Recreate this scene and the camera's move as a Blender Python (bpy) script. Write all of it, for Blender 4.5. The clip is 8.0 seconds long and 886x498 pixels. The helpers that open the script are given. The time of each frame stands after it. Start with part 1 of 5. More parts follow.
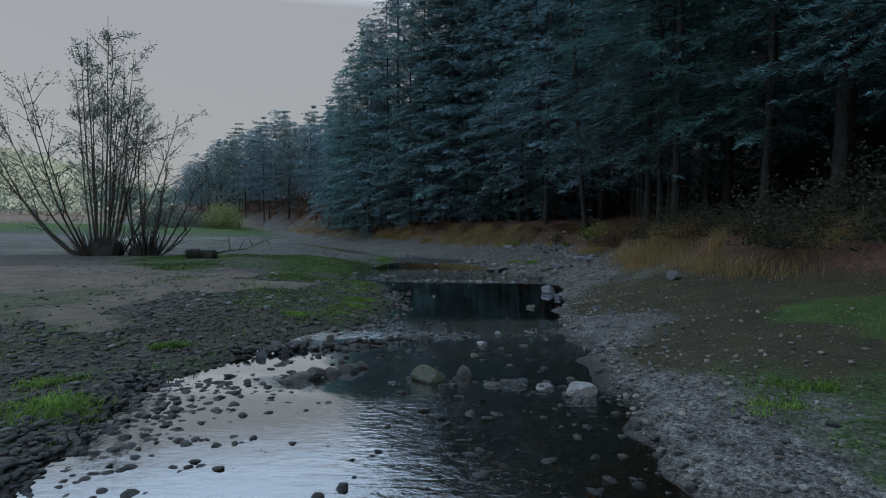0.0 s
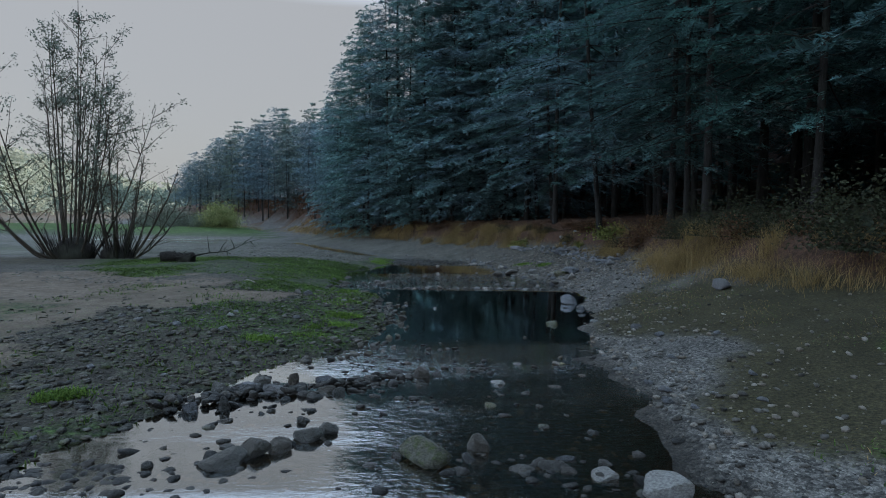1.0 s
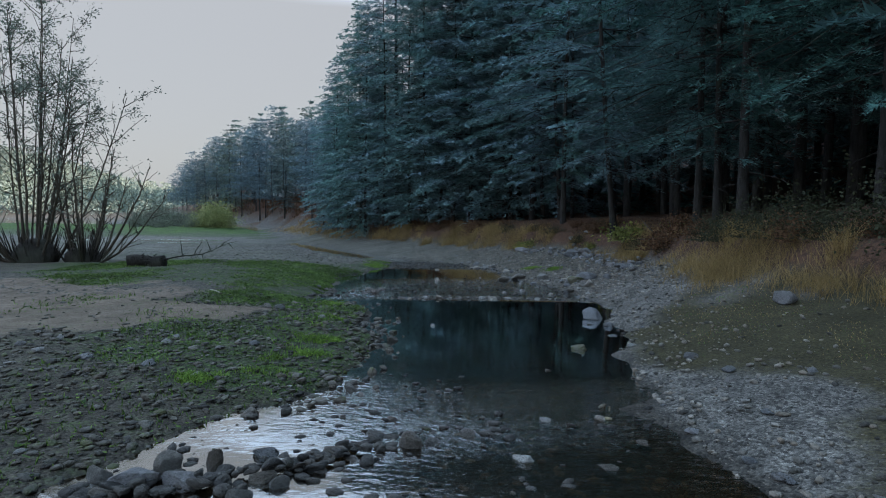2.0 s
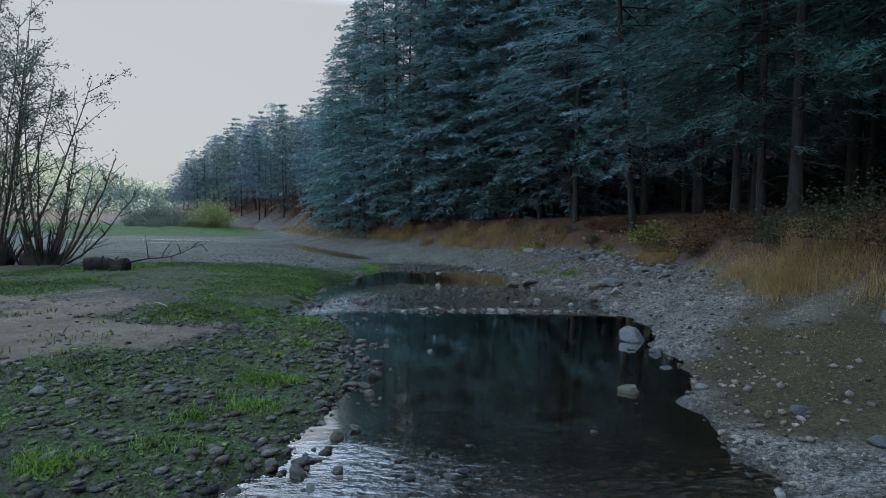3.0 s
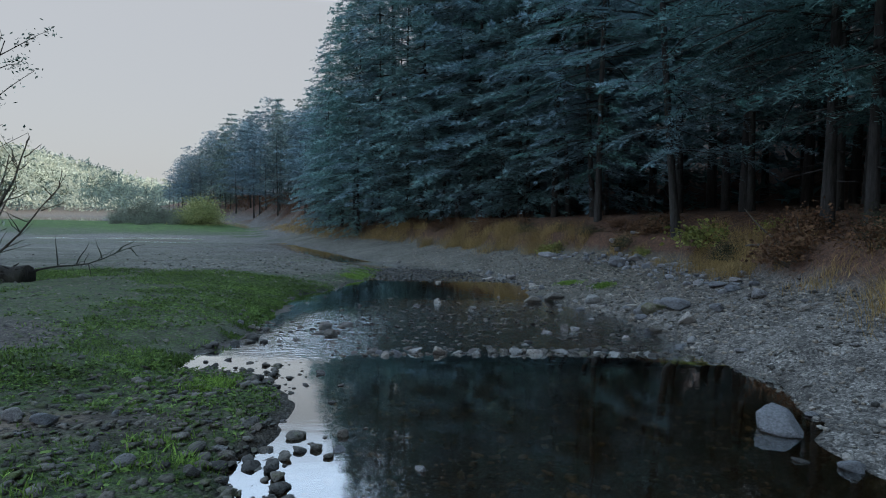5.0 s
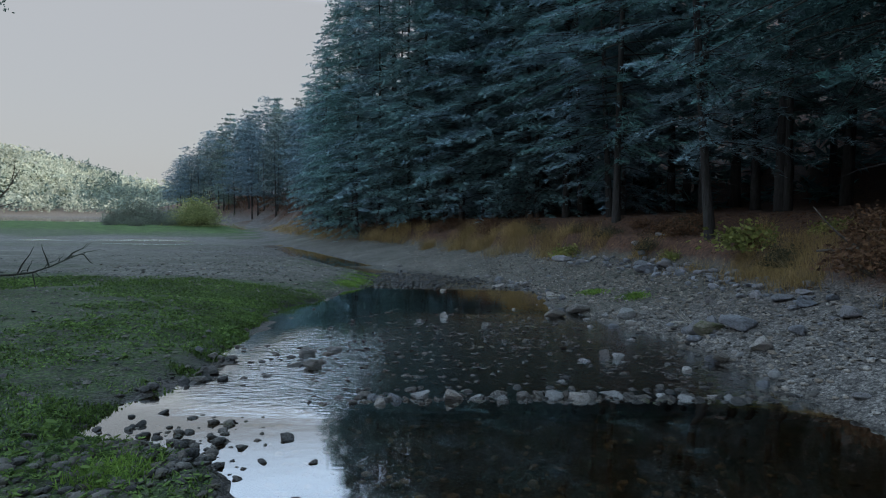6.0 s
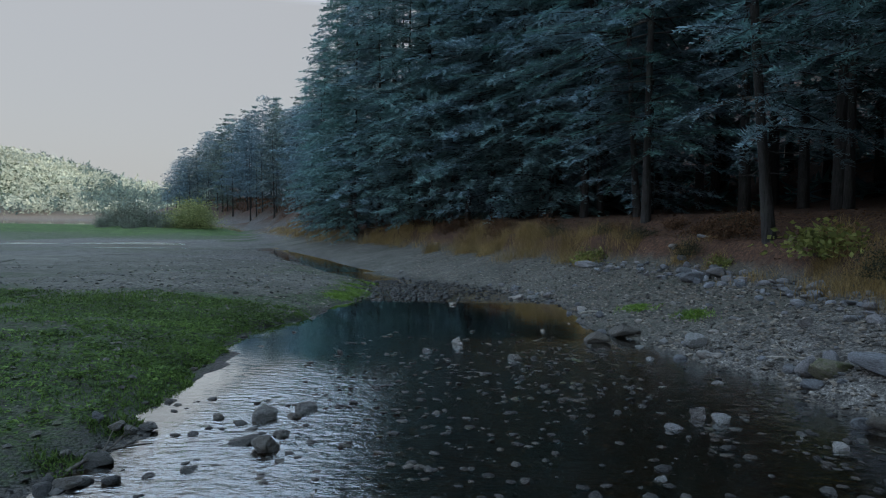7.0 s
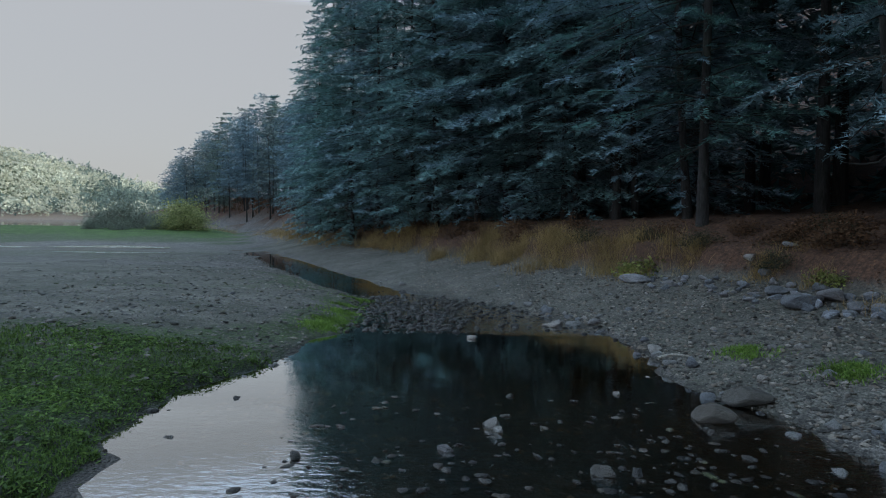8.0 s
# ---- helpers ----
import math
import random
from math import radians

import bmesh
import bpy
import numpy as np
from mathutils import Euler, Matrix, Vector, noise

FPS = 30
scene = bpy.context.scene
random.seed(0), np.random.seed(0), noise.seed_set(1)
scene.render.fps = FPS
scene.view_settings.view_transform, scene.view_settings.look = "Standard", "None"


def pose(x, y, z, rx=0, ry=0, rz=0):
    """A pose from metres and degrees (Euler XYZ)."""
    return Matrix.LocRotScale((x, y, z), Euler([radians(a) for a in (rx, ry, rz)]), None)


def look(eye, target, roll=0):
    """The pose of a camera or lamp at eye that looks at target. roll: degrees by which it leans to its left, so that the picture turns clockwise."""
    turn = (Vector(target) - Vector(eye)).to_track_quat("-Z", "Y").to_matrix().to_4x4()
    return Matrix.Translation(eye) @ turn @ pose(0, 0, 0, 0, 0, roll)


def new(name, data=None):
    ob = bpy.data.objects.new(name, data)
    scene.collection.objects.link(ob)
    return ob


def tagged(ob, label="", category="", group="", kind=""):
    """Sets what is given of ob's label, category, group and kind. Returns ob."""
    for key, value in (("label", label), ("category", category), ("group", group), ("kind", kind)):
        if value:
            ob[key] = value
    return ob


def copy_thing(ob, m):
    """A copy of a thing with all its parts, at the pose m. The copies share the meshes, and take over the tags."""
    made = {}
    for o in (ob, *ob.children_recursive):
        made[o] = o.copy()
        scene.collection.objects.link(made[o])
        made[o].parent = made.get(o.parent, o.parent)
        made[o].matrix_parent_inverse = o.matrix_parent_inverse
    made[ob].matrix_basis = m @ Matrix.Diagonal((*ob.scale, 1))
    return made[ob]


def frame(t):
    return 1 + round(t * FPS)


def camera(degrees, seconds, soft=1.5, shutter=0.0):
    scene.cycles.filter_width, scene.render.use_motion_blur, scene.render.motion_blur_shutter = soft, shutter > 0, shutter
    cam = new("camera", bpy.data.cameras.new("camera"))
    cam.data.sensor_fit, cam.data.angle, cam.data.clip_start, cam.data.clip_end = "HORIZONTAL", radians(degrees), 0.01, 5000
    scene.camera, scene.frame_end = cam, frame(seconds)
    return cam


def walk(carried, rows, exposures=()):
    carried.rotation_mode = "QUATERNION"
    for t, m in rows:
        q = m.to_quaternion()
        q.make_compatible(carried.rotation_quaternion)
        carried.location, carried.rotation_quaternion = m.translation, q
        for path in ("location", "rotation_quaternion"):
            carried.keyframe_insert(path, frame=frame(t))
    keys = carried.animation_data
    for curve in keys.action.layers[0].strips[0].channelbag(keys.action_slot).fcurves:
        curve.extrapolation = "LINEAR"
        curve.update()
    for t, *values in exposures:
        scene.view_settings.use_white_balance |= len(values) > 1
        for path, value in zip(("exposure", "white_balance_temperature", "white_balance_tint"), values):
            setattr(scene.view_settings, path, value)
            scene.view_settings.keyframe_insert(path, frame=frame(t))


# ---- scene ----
cam = camera(74.0, 8.0, soft=1.0)
PATH = [
    (0, (0.184, 1.553, 1.426), (0.174, 3.55, 1.321), 0.6),
    (0.5, (0.179, 2.422, 1.431), (0.166, 4.419, 1.324), 0.6),
    (1, (0.163, 3.338, 1.408), (0.147, 5.335, 1.3), 0.5),
    (1.5, (0.168, 4.179, 1.412), (0.148, 6.176, 1.302), 0.6),
    (1.7, (0.161, 4.516, 1.403), (0.145, 6.513, 1.295), 0.5),
    (3, (0.173, 6.877, 1.334), (0.146, 8.874, 1.225), 0.5),
    (3.5, (0.193, 7.678, 1.309), (0.165, 9.675, 1.2), 0.6),
    (4, (0.195, 8.453, 1.294), (0.166, 10.45, 1.185), 0.7),
    (4.5, (0.165, 9.186, 1.278), (0.136, 11.183, 1.17), 0.7),
    (4.7, (0.144, 9.492, 1.286), (0.117, 11.489, 1.175), 0.8),
    (5.8, (0.017, 11.235, 1.296), (-0.014, 13.231, 1.182), 0.6),
    (6, (-0.017, 11.525, 1.275), (-0.047, 13.522, 1.165), 0.7),
    (6.5, (-0.101, 12.392, 1.257), (-0.133, 14.389, 1.149), 0.6),
    (7, (-0.184, 13.528, 1.25), (-0.22, 15.525, 1.144), 0.5),
    (7.5, (-0.283, 14.836, 1.262), (-0.321, 16.833, 1.158), 0.5),
    (8, (-0.43, 16.349, 1.277), (-0.47, 18.346, 1.174), 0.5),
]
walk(cam, [(t, look(eye, target, roll)) for t, eye, target, roll in PATH],
     [(0, -0.52, 6150, 11), (0.6, -0.42, 6150, 11), (1.5, -0.12, 6100, 11), (3.5, 0.1, 6100, 11), (4.5, 0.08, 6100, 11), (6.0, -0.14, 6150, 11), (8, -0.14, 6150, 11)])


# ---- exposure and light ----
scene.view_settings.exposure = 0.0
world = bpy.data.worlds.new("sky")
scene.world = world
world.use_nodes = True
wn, wl = world.node_tree.nodes, world.node_tree.links
wn.clear()
sky = wn.new("ShaderNodeTexSky")
sky.sky_type = "NISHITA"
sky.sun_disc = False
SUN_EL, SUN_AZ = radians(13.0), radians(118.0)
sky.sun_elevation, sky.sun_rotation = SUN_EL, SUN_AZ
sky.dust_density, sky.air_density, sky.altitude = 3.0, 1.0, 50.0
# a hazy sky: pale at the horizon, brighter and bluer overhead
sky_gain = wn.new("ShaderNodeMix")
sky_gain.data_type, sky_gain.blend_type = "RGBA", "MIX"
sky_gain.inputs[0].default_value = 0.85
way = wn.new("ShaderNodeTexCoord")
split = wn.new("ShaderNodeSeparateXYZ")
haze = wn.new("ShaderNodeValToRGB")
wl.new(way.outputs["Generated"], split.inputs[0])
wl.new(split.outputs["Z"], haze.inputs[0])
for stop, tone in ((0.0, (0.258, 0.254, 0.244)), (0.326, (0.26, 0.258, 0.253)), (0.42, (1.02, 1.24, 1.52))):
    e = haze.color_ramp.elements[0] if stop == 0 else haze.color_ramp.elements.new(stop)
    e.position, e.color = stop, (*tone, 1)
haze.color_ramp.elements[-1].position, haze.color_ramp.elements[-1].color = 1.0, (0.6, 0.9, 1.2, 1)
hazy = wn.new("ShaderNodeVectorMath")
hazy.operation = "SCALE"
hazy.inputs["Scale"].default_value = 19.0
wl.new(haze.outputs[0], hazy.inputs[0])
wl.new(hazy.outputs[0], sky_gain.inputs[7])
bg = wn.new("ShaderNodeBackground")
bg.inputs["Strength"].default_value = 0.12
wout = wn.new("ShaderNodeOutputWorld")
wl.new(sky.outputs[0], sky_gain.inputs[6])
wl.new(sky_gain.outputs[2], bg.inputs["Color"])
wl.new(bg.outputs[0], wout.inputs[0])

sun_data = bpy.data.lights.new("sun", "SUN")
sun_data.energy, sun_data.angle, sun_data.color = 5.0, radians(0.6), (1.0, 0.86, 0.66)
sun = new("sun", sun_data)
to_sun = Vector((math.sin(SUN_AZ) * math.cos(SUN_EL), math.cos(SUN_AZ) * math.cos(SUN_EL), math.sin(SUN_EL)))
sun.matrix_world = look(to_sun * 200, (0, 0, 0))


# ---- materials ----
class Nodes:
    """A short way to write node materials."""

    def __init__(self, name, rough=0.9, spec=0.3):
        self.mat = bpy.data.materials.new(name)
        self.mat.use_nodes = True
        self.n, self.l = self.mat.node_tree.nodes, self.mat.node_tree.links
        self.bsdf = self.n["Principled BSDF"]
        self.out = self.n["Material Output"]
        self.bsdf.inputs["Roughness"].default_value = rough
        self.bsdf.inputs["Specular IOR Level"].default_value = spec
        self.coord = self.n.new("ShaderNodeTexCoord").outputs["Object"]

    def put(self, socket, value):
        if isinstance(value, bpy.types.NodeSocket):
            self.l.new(value, socket)
        elif isinstance(value, tuple) and len(value) == 3 and socket.type == "RGBA":
            socket.default_value = (*value, 1)
        else:
            socket.default_value = value

    def noise(self, scale, detail=4.0, rough=0.55, coord=None):
        t = self.n.new("ShaderNodeTexNoise")
        t.inputs["Scale"].default_value, t.inputs["Detail"].default_value, t.inputs["Roughness"].default_value = scale, detail, rough
        self.l.new(coord or self.coord, t.inputs["Vector"])
        return t.outputs["Fac"]

    def voronoi(self, scale, output="Distance", coord=None, feature="F1"):
        t = self.n.new("ShaderNodeTexVoronoi")
        t.feature = feature
        t.inputs["Scale"].default_value = scale
        self.l.new(coord or self.coord, t.inputs["Vector"])
        return t.outputs[output]

    def ramp(self, fac, *stops):
        t = self.n.new("ShaderNodeValToRGB")
        while len(t.color_ramp.elements) < len(stops):
            t.color_ramp.elements.new(0.5)
        for e, (p, c) in zip(t.color_ramp.elements, stops):
            e.position, e.color = p, (c if isinstance(c, tuple) else (c, c, c)) + (1,)
        self.put(t.inputs[0], fac)
        return t.outputs[0]

    def mix(self, fac, a, b, kind="MIX"):
        t = self.n.new("ShaderNodeMix")
        t.data_type, t.blend_type = "RGBA", kind
        self.put(t.inputs[0], fac), self.put(t.inputs[6], a), self.put(t.inputs[7], b)
        return t.outputs[2]

    def math(self, kind, a, b=0.0, clamp=False):
        t = self.n.new("ShaderNodeMath")
        t.operation, t.use_clamp = kind, clamp
        self.put(t.inputs[0], a), self.put(t.inputs[1], b)
        return t.outputs[0]

    def attribute(self, name):
        t = self.n.new("ShaderNodeAttribute")
        t.attribute_name = name
        return t.outputs["Fac"]

    def island(self):
        return self.n.new("ShaderNodeNewGeometry").outputs["Random Per Island"]

    def random(self):
        return self.n.new("ShaderNodeObjectInfo").outputs["Random"]

    def bump(self, height, distance=0.02, strength=1.0):
        t = self.n.new("ShaderNodeBump")
        t.inputs["Distance"].default_value, t.inputs["Strength"].default_value = distance, strength
        self.l.new(height, t.inputs["Height"])
        self.l.new(t.outputs[0], self.bsdf.inputs["Normal"])

    def color(self, value):
        self.put(self.bsdf.inputs["Base Color"], value)
        return self

    def roughness(self, value):
        self.put(self.bsdf.inputs["Roughness"], value)
        return self


def ground_material():
    m = Nodes("ground_earth", 0.95, 0.2)
    fine, mid, big = m.noise(38, 6, 0.65), m.noise(5.5, 5, 0.6), m.noise(0.8, 4)
    pebble = m.voronoi(42, "Color")
    cell = m.voronoi(42)
    grain = m.ramp(fine, (0.3, 0.35), (0.72, 1.0))
    # gravelly soil with small stones pressed into it
    gravel = m.mix(m.ramp(mid, (0.35, 0.0), (0.7, 1.0)), (0.085, 0.078, 0.07), (0.18, 0.168, 0.152))
    gravel = m.mix(0.8, gravel, m.mix(1.0, m.ramp(pebble, (0.1, 0.2), (0.9, 2.0)), gravel, "MULTIPLY"))
    gravel = m.mix(0.7, gravel, m.mix(1.0, m.ramp(m.voronoi(110, "Color"), (0.1, 0.35), (0.9, 1.7)), gravel, "MULTIPLY"))
    sand = m.mix(m.ramp(mid, (0.3, 0.0), (0.75, 1.0)), (0.125, 0.095, 0.07), (0.225, 0.175, 0.13))
    bands = m.n.new("ShaderNodeMapping")
    bands.inputs["Scale"].default_value = (0.22, 0.5, 1.0)
    m.l.new(m.coord, bands.inputs["Vector"])
    drift = m.noise(1.0, 6, 0.62, bands.outputs[0])
    mud = m.mix(m.ramp(drift, (0.33, 0.0), (0.68, 1.0)), (0.075, 0.076, 0.056), (0.175, 0.165, 0.135))
    mud = m.mix(0.6, mud, m.mix(1.0, m.ramp(pebble, (0.1, 0.5), (0.9, 1.4)), mud, "MULTIPLY"))
    moss = m.mix(m.ramp(m.noise(24, 6, 0.75), (0.38, 0.0), (0.62, 1.0)), (0.014, 0.025, 0.01), (0.082, 0.125, 0.036))
    olive = m.mix(m.ramp(fine, (0.3, 0.0), (0.7, 1.0)), (0.032, 0.028, 0.015), (0.085, 0.073, 0.036))
    litter = m.mix(m.ramp(m.noise(14, 5, 0.7), (0.35, 0.0), (0.65, 1.0)), (0.045, 0.027, 0.02), (0.16, 0.085, 0.052))

    def mask(name, soft=0.22):
        a = m.math("ADD", m.attribute(name), m.math("MULTIPLY", m.math("SUBTRACT", mid, 0.5), 0.9))
        a = m.math("ADD", a, m.math("MULTIPLY", m.math("SUBTRACT", fine, 0.5), 0.5))
        return m.ramp(a, (0.5 - soft, 0.0), (0.5 + soft, 1.0))

    soil = m.mix(m.ramp(mid, (0.3, 0.0), (0.7, 1.0)), (0.038, 0.032, 0.024), (0.095, 0.083, 0.066))
    soil = m.mix(0.8, soil, m.mix(1.0, m.ramp(pebble, (0.1, 0.4), (0.9, 1.6)), soil, "MULTIPLY"))
    c = m.mix(mask("soil"), gravel, soil)
    c = m.mix(mask("sand"), c, sand)
    c = m.mix(mask("mud"), c, mud)
    c = m.mix(mask("olive"), c, olive)
    c = m.mix(m.math("MULTIPLY", mask("moss"), m.ramp(m.noise(11, 5, 0.7), (0.36, 0.15), (0.55, 1.0))), c, moss)
    sward = m.mix(m.ramp(fine, (0.3, 0.0), (0.7, 1.0)), (0.03, 0.062, 0.013), (0.088, 0.148, 0.032))
    sward = m.mix(1.0, sward, m.ramp(big, (0.3, 0.6), (0.7, 1.25)), "MULTIPLY")
    c = m.mix(mask("sward"), c, sward)
    c = m.mix(mask("litter"), c, litter)
    c = m.mix(1.0, c, grain, "MULTIPLY")
    c = m.mix(1.0, c, m.ramp(m.noise(2.2, 6, 0.75), (0.3, 0.62), (0.7, 1.32)), "MULTIPLY")
    wet = m.attribute("wet")
    c = m.mix(wet, c, m.mix(1.0, c, (0.32, 0.3, 0.27), "MULTIPLY"))
    m.color(c)
    m.roughness(m.math("SUBTRACT", 0.95, m.math("MULTIPLY", wet, 0.4)))
    h = m.math("ADD", m.math("MULTIPLY", fine, 0.5), m.math("MULTIPLY", m.math("SUBTRACT", 1.0, cell), 0.6))
    m.bump(m.math("ADD", h, mid), 0.03, 0.8)
    return m.mat


def stone_material(name, tint, wet=0.0, rough=0.85, moss=0.0, per_island=True, spread=0.5, warmth=1.12):
    m = Nodes(name, rough, 0.35)
    pick = m.island() if per_island else m.random()
    a = tuple(v * (1 - spread) for v in tint)
    b = tuple(min(0.6, v * (1 + spread)) for v in tint)
    warm = (tint[0] * warmth, tint[1] * 1.0, tint[2] / warmth)
    c = m.ramp(pick, (0.0, a), (0.45, tint), (0.7, warm), (1.0, b))
    c = m.mix(1.0, c, m.ramp(m.noise(22, 6, 0.7), (0.3, 0.4), (0.7, 1.3)), "MULTIPLY")
    c = m.mix(m.ramp(m.noise(3.5, 4), (0.52, 0.0), (0.7, 0.6)), c, m.mix(1.0, c, (0.55, 0.52, 0.45), "MULTIPLY"))
    if moss:
        c = m.mix(m.ramp(m.noise(5.0, 5, 0.65), (0.6 - moss * 0.4, 0.0), (0.75 - moss * 0.3, 0.9)), c, (0.06, 0.075, 0.02))
    m.color(c)
    if wet:
        m.roughness(m.ramp(m.noise(9, 4), (0.3, rough - 0.35 * wet), (0.7, rough)))
    m.bump(m.math("ADD", m.noise(30, 6, 0.7), m.math("MULTIPLY", m.noise(7, 4, 0.6), 1.5)), 0.03, 0.9)
    return m.mat


def leaf_material(name, dark, light, rough=0.75, scale=1.2, gloss=0.2, thin=0.35, vary=None):
    """Leaves that differ one by one, in patches and, with vary, from plant to plant."""
    m = Nodes(name, rough, gloss)
    pick = m.ramp(m.island(), (0.0, dark), (1.0, light))
    patch = m.ramp(m.noise(scale, 3), (0.3, 0.6), (0.7, 1.3))
    tone = m.mix(1.0, pick, patch, "MULTIPLY")
    if vary:
        tone = m.mix(1.0, tone, m.ramp(m.random(), (0.0, vary[0]), (0.5, (1.0, 1.0, 1.0)), (1.0, vary[1])), "MULTIPLY")
    m.color(tone)
    glow = m.n.new("ShaderNodeBsdfTranslucent")
    m.l.new(tone, glow.inputs[0])
    both = m.n.new("ShaderNodeMixShader")
    both.inputs[0].default_value = thin
    m.l.new(m.bsdf.outputs[0], both.inputs[1])
    m.l.new(glow.outputs[0], both.inputs[2])
    m.l.new(both.outputs[0], m.out.inputs[0])
    return m.mat


def bark_material(name, dark, light, stretch=6.0):
    m = Nodes(name, 0.95, 0.15)
    mp = m.n.new("ShaderNodeMapping")
    mp.inputs["Scale"].default_value = (stretch * 2.5, stretch * 2.5, stretch * 0.4)
    m.l.new(m.coord, mp.inputs["Vector"])
    n = m.noise(1.6, 6, 0.7, mp.outputs[0])
    c = m.mix(m.ramp(n, (0.3, 0.0), (0.7, 1.0)), dark, light)
    c = m.mix(m.ramp(m.noise(0.9, 4), (0.5, 0.0), (0.75, 0.6)), c, (0.075, 0.085, 0.06))
    m.color(c)
    m.bump(n, 0.03, 1.0)
    return m.mat


def water_material(name, ripple=1.0, tint=(0.7, 0.57, 0.4)):
    m = Nodes(name)
    m.n.remove(m.bsdf)
    clear = m.n.new("ShaderNodeBsdfTransparent")
    m.put(clear.inputs[0], tint)
    gloss = m.n.new("ShaderNodeBsdfGlossy")
    gloss.inputs["Roughness"].default_value = 0.04
    gloss.inputs["Color"].default_value = (0.93, 0.98, 1.0, 1)
    fres = m.n.new("ShaderNodeFresnel")
    fres.inputs["IOR"].default_value = 1.33
    mixer = m.n.new("ShaderNodeMixShader")
    m.l.new(m.math("MINIMUM", m.math("MULTIPLY", fres.outputs[0], 3.1), 0.95), mixer.inputs[0])
    m.l.new(clear.outputs[0], mixer.inputs[1])
    m.l.new(gloss.outputs[0], mixer.inputs[2])
    m.l.new(mixer.outputs[0], m.out.inputs[0])
    mp = m.n.new("ShaderNodeMapping")
    mp.inputs["Scale"].default_value = (0.8, 1.5, 1.0)
    m.l.new(m.coord, mp.inputs["Vector"])
    rough = m.attribute("riffle")
    calm = m.math("MULTIPLY", m.noise(4.0, 2, 0.4, mp.outputs[0]), 0.022 * ripple)
    lively = m.math("MULTIPLY", m.math("MULTIPLY", m.math("ADD", m.noise(11, 4, 0.55, mp.outputs[0]), m.noise(3.1, 2, 0.5)), rough), 0.27)
    b = m.n.new("ShaderNodeBump")
    b.inputs["Distance"].default_value, b.inputs["Strength"].default_value = 0.035, 1.0
    m.l.new(m.math("ADD", calm, lively), b.inputs["Height"])
    for node in (gloss, fres):
        m.l.new(b.outputs[0], node.inputs["Normal"])
    return m.mat


GROUND = ground_material()
WATER = water_material("stream_water", 1.0, (0.62, 0.49, 0.33))
LAKE = water_material("lake_water", 0.5, (0.3, 0.3, 0.25))
STONE = stone_material("grey_stone", (0.162, 0.15, 0.132), spread=0.8)
STONE_DULL = stone_material("dull_stone", (0.078, 0.074, 0.065), moss=0.2, spread=0.75)
STONE_PALE = stone_material("pale_stone", (0.25, 0.245, 0.235), per_island=False, spread=0.25)
STONE_GREY = stone_material("blue_grey_stone", (0.155, 0.158, 0.168), per_island=False, spread=0.3)
STONE_HEAP = stone_material("slate_stone", (0.2, 0.21, 0.23), per_island=False, spread=0.45)
STONE_DARK = stone_material("dark_wet_stone", (0.082, 0.078, 0.07), 0.8, 0.6, per_island=False, spread=0.4)
STONE_MOSS = stone_material("mossy_stone", (0.13, 0.125, 0.095), 0.3, 0.8, 0.35, per_island=False, spread=0.2)
BROWN_STONE = stone_material("brown_grey_stone", (0.122, 0.108, 0.09), spread=0.8)
BED_STONE = stone_material("brown_bed_stone", (0.185, 0.15, 0.1), 0.5, 0.7, 0.2, spread=0.7, warmth=1.05)
WET_STONE = stone_material("wet_pebble", (0.033, 0.031, 0.028), 0.4, 0.7, spread=0.7)
RIFFLE_STONE = stone_material("umber_riffle_stone", (0.042, 0.036, 0.029), 0.5, 0.6, moss=0.1, spread=0.85)
DAMP_STONE = stone_material("damp_pebble", (0.068, 0.064, 0.056), 0.3, 0.75, moss=0.1, spread=0.7)
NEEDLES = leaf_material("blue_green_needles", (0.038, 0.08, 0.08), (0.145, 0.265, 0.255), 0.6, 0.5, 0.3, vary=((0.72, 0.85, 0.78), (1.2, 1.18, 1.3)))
# haze and open light put into the needle colour of trees farther off
HAZED_NEEDLES = leaf_material("haze_blue_needles", (0.082, 0.142, 0.146), (0.22, 0.335, 0.335), 0.6, 0.4, 0.3, vary=((0.72, 0.9, 0.8), (1.15, 1.1, 1.25)))
NEEDLES_WARM = leaf_material("olive_needles", (0.06, 0.088, 0.085), (0.17, 0.225, 0.2), 0.65, 0.3, vary=((0.8, 0.8, 0.85), (1.15, 1.12, 1.0)))
# the far pines carry distance haze in their needle colour
HAZED_FAR_NEEDLES = leaf_material("hazed_slate_needles", (0.065, 0.1, 0.115), (0.17, 0.245, 0.27), 0.65, 0.3, vary=((0.8, 0.85, 0.9), (1.15, 1.15, 1.15)))
# haze and extra sunlight are put into these very pale leaf colours
HAZED_HILL_LEAVES = leaf_material("hazed_hill_foliage", (0.24, 0.262, 0.2), (0.53, 0.54, 0.42), 0.85, 0.02)
WILLOW_LEAF = leaf_material("willow_leaves", (0.07, 0.09, 0.075), (0.19, 0.22, 0.17), 0.7, 2.0)
BUSH_YELLOW = leaf_material("yellow_green_leaves", (0.095, 0.11, 0.03), (0.25, 0.26, 0.075), 0.7, 1.0)
BUSH_PALE = leaf_material("pale_willow_leaves", (0.12, 0.14, 0.05), (0.29, 0.31, 0.12), 0.7, 1.0)
BUSH_DARK = leaf_material("bramble_leaves", (0.018, 0.022, 0.012), (0.06, 0.065, 0.035), 0.7, 2.0)
BUSH_GREY = leaf_material("grey_green_leaves", (0.085, 0.1, 0.075), (0.18, 0.2, 0.15), 0.8, 0.5)
BUSH_RUST = leaf_material("rusty_bracken", (0.05, 0.03, 0.018), (0.165, 0.09, 0.048), 0.85, 1.5)
